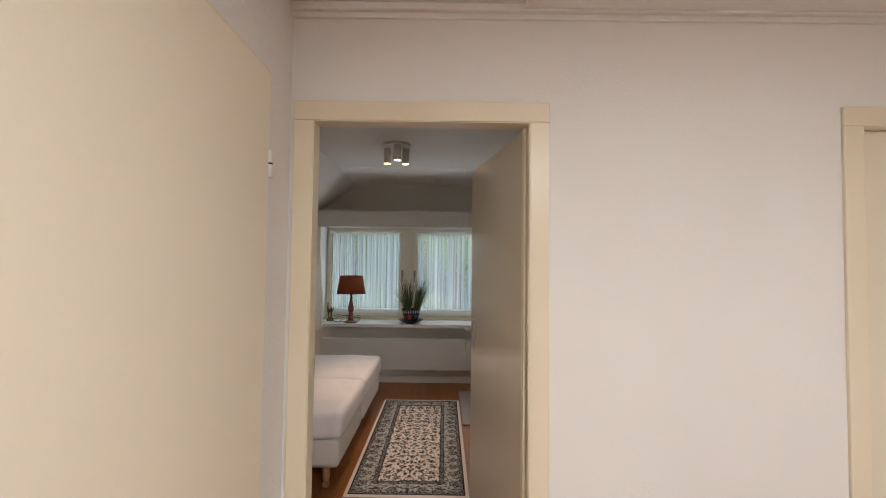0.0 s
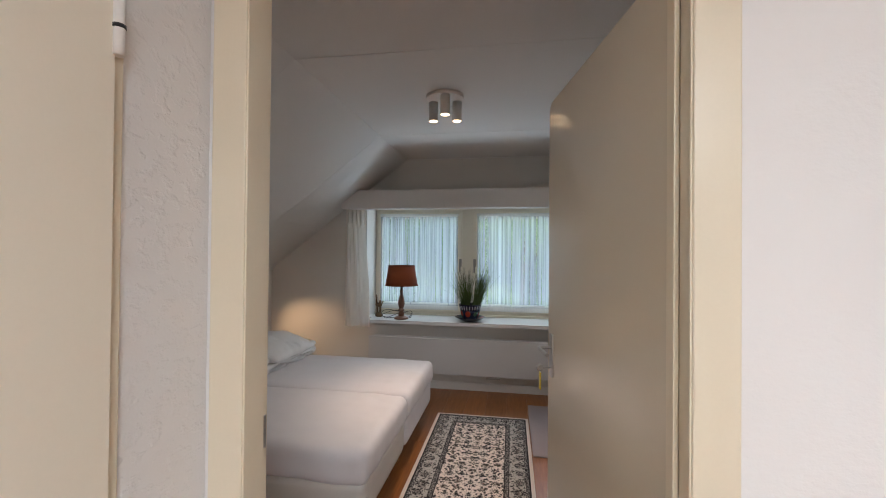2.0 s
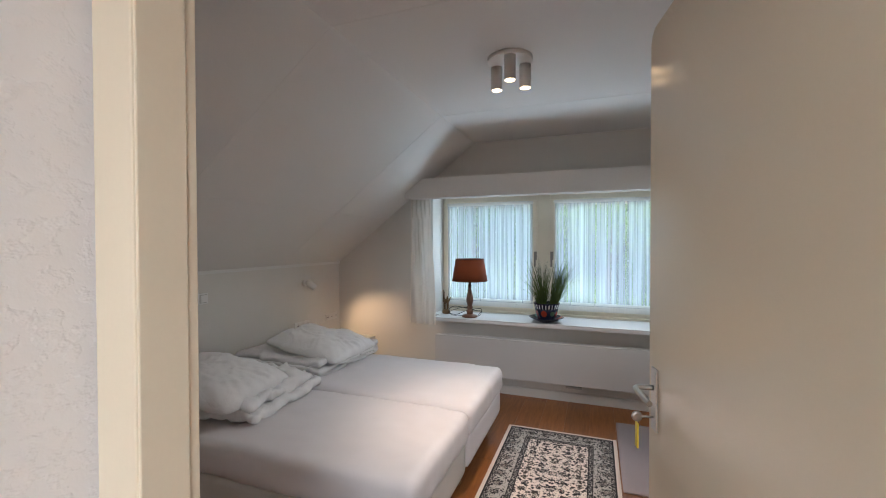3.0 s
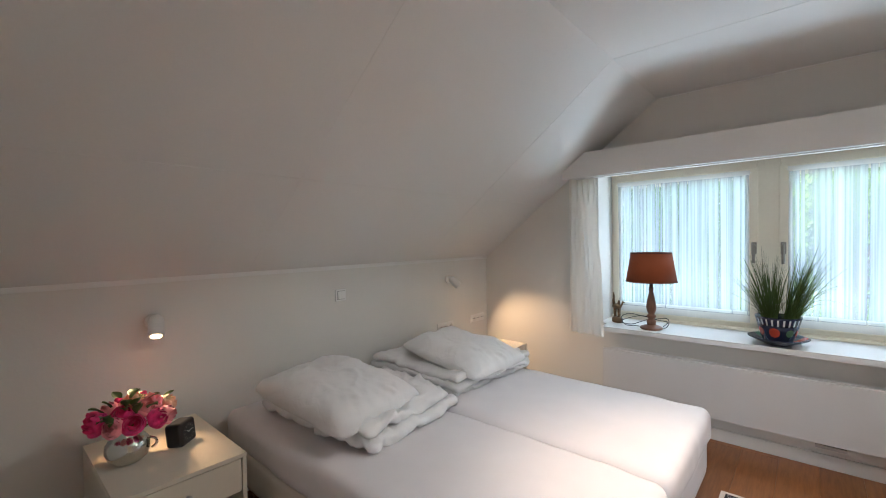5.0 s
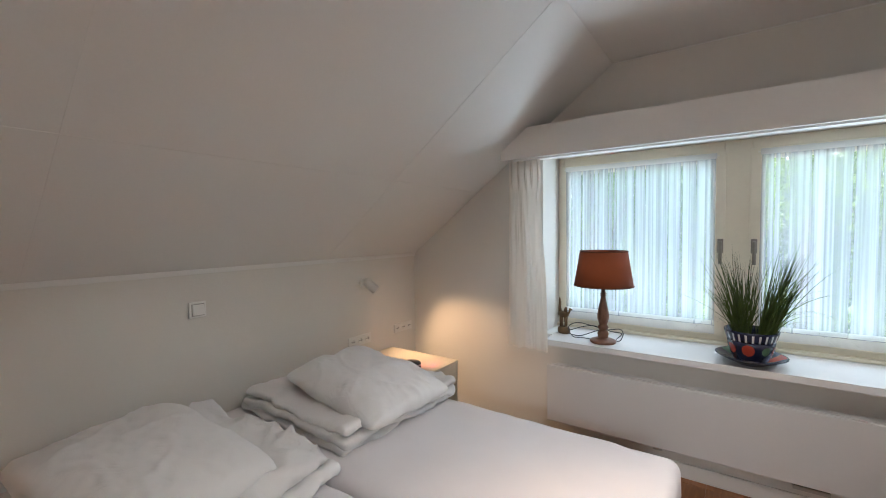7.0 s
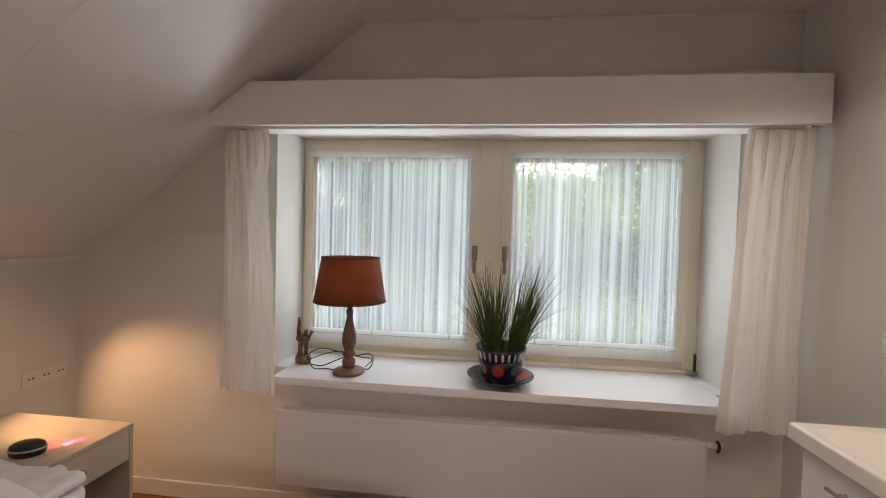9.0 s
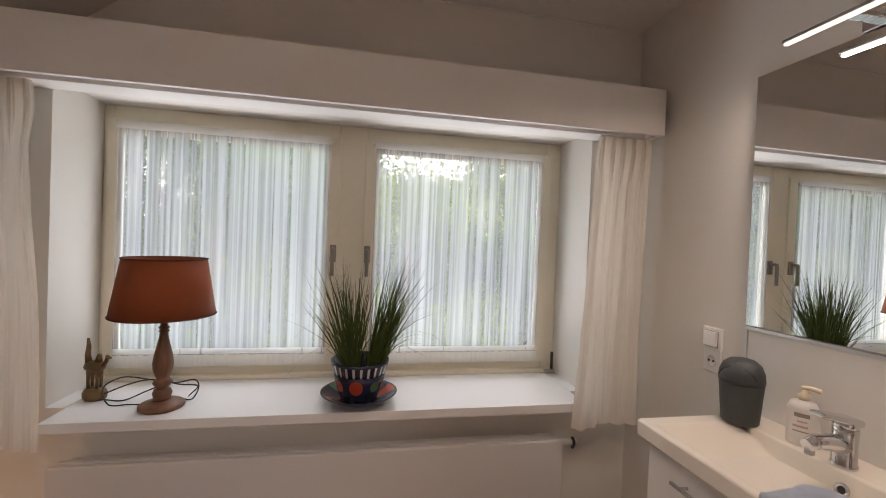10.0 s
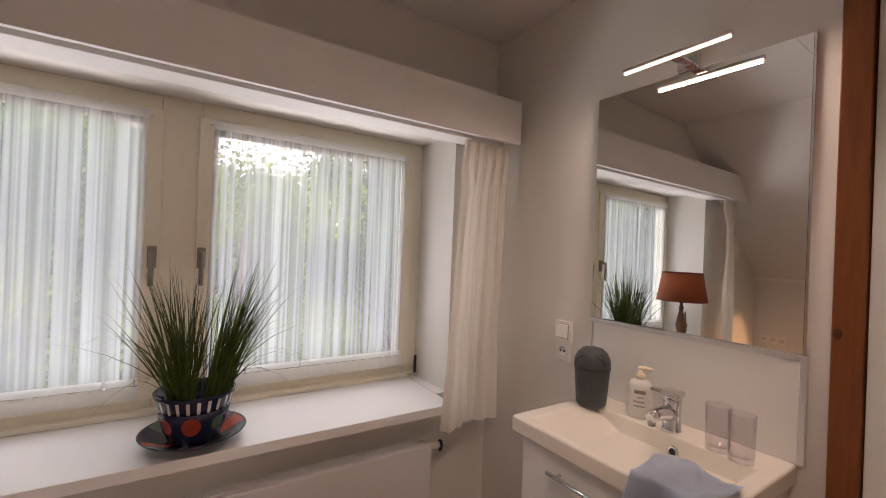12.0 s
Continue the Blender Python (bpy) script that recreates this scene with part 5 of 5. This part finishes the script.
def peony(size, seed):
    """Cupped petals in rings round a tight heart."""
    bm = bmesh.new()
    rnd = random.Random(seed)
    for ring, (count, tall, girth) in enumerate(((3, 0.95, 0.34), (4, 0.95, 0.58), (5, 0.85, 0.82), (6, 0.62, 1.0))):
        for c in range(count):
            a = 2 * math.pi * (c + 0.5 * (ring % 2)) / count + rnd.uniform(-0.2, 0.2)
            top, wide = tall * rnd.uniform(0.9, 1.1), girth * size * rnd.uniform(0.94, 1.06)

            def petal(u, v, a=a, top=top, wide=wide, ring=ring):
                w = (u - 0.5) * 2.1 * math.sin(math.pi * (0.14 + 0.74 * v)) ** 0.7
                r = wide * (0.2 + 0.8 * math.sin(math.pi * (0.06 + 0.66 * v))) * (1 + 0.05 * math.sin(7 * u + a))
                z = size * (-0.75 + 1.6 * top * v - 0.18 * (2 * u - 1) ** 2 * v)
                return (r * math.cos(a + w), r * math.sin(a + w), z)

            merge(bm, sheet(7, 6, petal))
    return bm


rnd = random.Random(21)
places = []
for ring, (count, reach, z) in enumerate(((1, 0.0, 0.238), (6, 0.056, 0.226), (11, 0.102, 0.188))):
    for c in range(count):
        a = 2 * math.pi * (c + 0.4 * ring) / count + rnd.uniform(-0.12, 0.12)
        places.append((0.012 + 1.08 * reach * math.cos(a), 0.018 + 1.25 * reach * math.sin(a), z + rnd.uniform(-0.012, 0.012)))
for k, (x, y, z) in enumerate(places):
    b = peony(0.041 if k % 3 else 0.046, 40 + k)
    out = Vector((x, y, z - 0.13))
    move(b, Matrix.Translation((x, y, z)) @ out.to_track_quat("Z", "Y").to_matrix().to_4x4())
    pale = k in (1, 2, 5, 8, 9, 12, 13, 16)
    peach = k in (0, 9, 12)
    flower = part("peony", b, PETAL_PEACH if peach else PETAL_PALE if pale else PETAL, vase, "peach peony" if peach else "pale pink peony" if pale else "deep pink peony")
    part("stem", tube([(x * 0.2, y * 0.2, 0.11), (x * 0.6, y * 0.6, 0.11 + (z - 0.11) * 0.6), (x, y, z - 0.02)], 0.0025, 6), FLOWER_LEAF, flower)
for k in range(22):
    a, r, z = rnd.uniform(0, 6.28), rnd.uniform(0.05, 0.13), rnd.uniform(0.15, 0.25)
    if k < 7:
        r, z = rnd.uniform(0.01, 0.07), rnd.uniform(0.22, 0.25)
    leaf = sheet(3, 6, lambda u, v: ((u - 0.5) * 0.038 * math.sin(math.pi * min(1, v * 0.95 + 0.05)), 0.06 * v, 0.012 * math.sin(v * 2.5) + 0.02 * abs(u - 0.5)))
    move(leaf, Matrix.Translation((r * math.cos(a), r * math.sin(a), z)) @ Matrix.Rotation(a - math.pi / 2, 4, "Z") @ Matrix.Rotation(rnd.uniform(-0.4, 0.9), 4, "X"))
    part("leaf", leaf, FLOWER_LEAF, vase)

clock = thing("alarm_clock", "black square alarm clock with a round dial", "clock", pose(-2.25, 2.545, TOP, 0, -6, 40) @ Matrix.Scale(0.98, 4))
body = bmesh.new()
box(body, -0.055, 0.022, -0.052, 0.052, 0.0, 0.105, 0.014, 4)
for v in body.verts:
    v.co.y *= 1 + 0.10 * (1 - ((v.co.z - 0.0525) / 0.0525) ** 2)
part("case", body, PLASTIC_BLACK, clock)
GREY_INK = surface("dial_print", (0.30, 0.28, 0.25), 0.5, 0.05)
part("dial_ring", move(lathe([(0.036, 0.0), (0.036, 0.002), (0.039, 0.002), (0.039, 0.0)], 36), Matrix.Translation((0.0222, 0, 0.053)) @ Matrix.Rotation(math.pi / 2, 4, "Y")), PLASTIC_GREY, clock)
for h in range(12):
    a = math.pi * h / 6
    part("hour_mark", move(boxes((0.0, 0.0012, -0.0016, 0.0016, 0.027, 0.033)), Matrix.Translation((0.0222, 0, 0.053)) @ Matrix.Rotation(a, 4, "X")), GREY_INK, clock)
for a, long in ((60, 0.018), (-75, 0.026)):
    part("clock_pointer", move(boxes((0.0, 0.0015, -0.0013, 0.0013, -0.004, long)), Matrix.Translation((0.0225, 0, 0.053)) @ Matrix.Rotation(radians(a), 4, "X")), PLASTIC_WHITE, clock)
radio = thing("clock_radio", "black oval clock radio with a red glow", "clock", pose(-2.115, 4.735, TOP, 0, 0, 20) @ Matrix.Scale(0.9, 4))
part("case", lathe([(0.056, 0.0), (0.064, 0.008), (0.066, 0.028), (0.060, 0.046), (0.045, 0.055), (0.002, 0.057)], 36, squash=0.72), PLASTIC_BLACK, radio)
part("chrome_band", lathe([(0.0665, 0.026), (0.068, 0.030), (0.0665, 0.034)], 36, squash=0.73), STEEL, radio, "bright trim band")
part("display", move(boxes((-0.022, 0.022, 0, 0.0015, 0.010, 0.022)), Matrix.Translation((0.02, 0.0465, 0)) @ Matrix.Rotation(radians(-10), 4, "Z")), RED_LED, radio, "red lit display")
# the red light that the radio throws onto the table top
lamp("clock_radio_light", "SPOT", look((-2.066, 4.812, TOP + 0.03), (-2.05, 4.84, TOP)), 2.2, (1.0, 0.04, 0.14), spot=56, blend=0.5, soft=0.008)


# ---- rug and bath mat ----
RW, RL = 0.80, 1.86
rug = part("rug", soft_block(-RW / 2, RW / 2, -RL / 2, RL / 2, 0.0, 0.009, 0.004, 4, 0, 0.0006, 0.04), rug_material(RW, RL))
rug.matrix_world = pose(-0.118, 3.745, 0.0)
tagged(rug, "cream and navy floral woven rug on the floor", "rug")
bath_mat = part("bath_mat", soft_block(-0.185, 0.185, -0.5, 0.5, 0.0, 0.012, 0.005, 9, 0, 0.001, 0.03), MAT_CLOTH)
bath_mat.matrix_world = pose(0.475, 4.5, 0.0)
tagged(bath_mat, "pale grey bath mat before the washbasin", "mat")

# ---- garden beyond the window ----
structure("ground", boxes((-60, 60, Y_OUT + 0.3, 120, -3.2, -3.0)), LAWN, "garden lawn below the window")

# pale summer haze over the garden
SKY_HAZE = glow("pale_sky_haze", (0.93, 0.97, 1.0), 1.25)
structure("backdrop", boxes((-90, 90, 75.0, 75.2, -3.0, 70)), SKY_HAZE, "pale hazy sky beyond the garden trees")


def tree(x, y, tall, wide, leaves, seed, bright, coarse=1.0):
    rnd = random.Random(seed)
    t = thing("tree", "leafy green garden tree outside the window", "tree", pose(x, y, -3.0), group="garden trees")
    part("trunk", tube([(0, 0, 0), (0.05, 0, tall * 0.3), (-0.05, 0.05, tall * 0.6), (0, 0, tall * 0.92)], 0.14, 10, taper=(1.2, 0.9, 0.55, 0.15)), BARK, t)
    clumps = []
    for k in range(26):
        a, h = rnd.uniform(0, 6.28), rnd.uniform(0.16, 0.98)
        reach = wide * (0.35 + 0.65 * math.sin(math.pi * min(1, h * 0.9 + 0.08))) * rnd.uniform(0.45, 1.0)
        tip = Vector((reach * math.cos(a), reach * math.sin(a), tall * h))
        start = Vector((0, 0, tall * max(0.1, h - 0.18)))
        if k % 2 == 0:
            part("limb", tube([start, start.lerp(tip, 0.5) + Vector((0, 0, 0.1)), tip], 0.045, 6, taper=(1, 0.6, 0.2)), BARK, t)
        clumps.append((tip, rnd.uniform(0.4, 0.8) * coarse))
    verts, faces = [], []
    for _ in range(int(leaves * 2.6)):
        c, r = rnd.choice(clumps)
        d = Vector((rnd.gauss(0, 1), rnd.gauss(0, 1), rnd.gauss(0, 0.8)))
        p = c + d * r * 0.5
        s = rnd.uniform(0.022, 0.05) * coarse
        n1 = Vector((rnd.gauss(0, 1), rnd.gauss(0, 1), rnd.gauss(0, 1))).normalized()
        n2 = n1.orthogonal().normalized()
        n3 = n1.cross(n2)
        b = len(verts)
        verts += [p - n2 * s, p + n3 * s * 0.55, p + n2 * s, p - n3 * s * 0.55]
        faces.append((b, b + 1, b + 2, b + 3))
    me = bpy.data.meshes.new("crown")
    me.from_pydata(verts, [], faces)
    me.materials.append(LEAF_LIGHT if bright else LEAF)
    crown = new("crown", me)
    crown.parent = t
    tagged(crown, kind="stuff")


for k, (x, y, tall, wide, leaves) in enumerate(((-4.6, 9.6, 9.2, 2.2, 18000), (-2.4, 10.2, 9.6, 2.3, 22000), (0.4, 9.6, 5.3, 1.7, 17000), (3.0, 10.2, 8.2, 1.9, 18000), (4.8, 10.0, 8.4, 2.1, 16000), (-7.4, 11, 8.4, 2.4, 14000), (7.0, 11.5, 7.5, 2.4, 14000), (-3.4, 13.5, 9.6, 2.8, 12000), (0.8, 14.5, 5.2, 2.6, 12000), (10.5, 13, 8.5, 2.8, 10000), (-2.0, 11.6, 9.4, 1.8, 18000))):
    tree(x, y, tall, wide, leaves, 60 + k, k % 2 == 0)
# the taller wood behind, open towards the sky at one place
for k, (x, y, tall, wide) in enumerate(((-0.9, 17.5, 12.5, 2.0), (-3.6, 17, 12, 2.8), (-6.8, 18, 12.5, 3.2), (-10.5, 18, 12, 3.4), (-14.5, 19, 12, 3.6), (-19, 19, 12, 3.8), (5.4, 17, 10.5, 2.0), (-5.2, 15.5, 12, 2.5), (-2.2, 15.8, 11.5, 2.2), (-8.8, 16, 12, 2.8), (6.6, 15.5, 10.5, 2.2), (8.0, 17.5, 12, 2.8), (11.5, 18, 12, 3.2), (15.5, 18.5, 12, 3.4), (1.6, 18.5, 6.4, 2.4), (3.6, 19, 6.8, 2.2))):
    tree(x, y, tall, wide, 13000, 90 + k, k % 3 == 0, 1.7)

# ---- floor boards, laid along the room ----
ROW, GAP = 0.192, 0.0012
plank_meshes = {}
rnd = random.Random(77)


def plank(x0, x1, y0, y1):
    size = (round(x1 - x0, 4), round(y1 - y0, 4))
    if size not in plank_meshes:
        b = bmesh.new()
        box(b, 0, size[0], 0, size[1], -0.008, 0.0, 0.0008, 1)
        plank_meshes[size] = mesh_of("plank", b, FLOOR_WOOD)
    p = new("plank", plank_meshes[size])
    p.parent = floor
    p.location = (x0, y0, 0.0)


x = X_WEST
while x < X_EAST - 0.02:
    y = Y_ROOM - 0.1 - rnd.choice((0.0, 0.4, 0.8))
    while y < Y_NORTH:
        y0, y1 = max(y, Y_ROOM - 0.1), min(y + 1.2, Y_NORTH)
        if y1 - y0 > 0.05:
            plank(x + GAP, min(x + ROW, X_EAST), y0 + GAP, y1)
        y += 1.2
    x += ROW
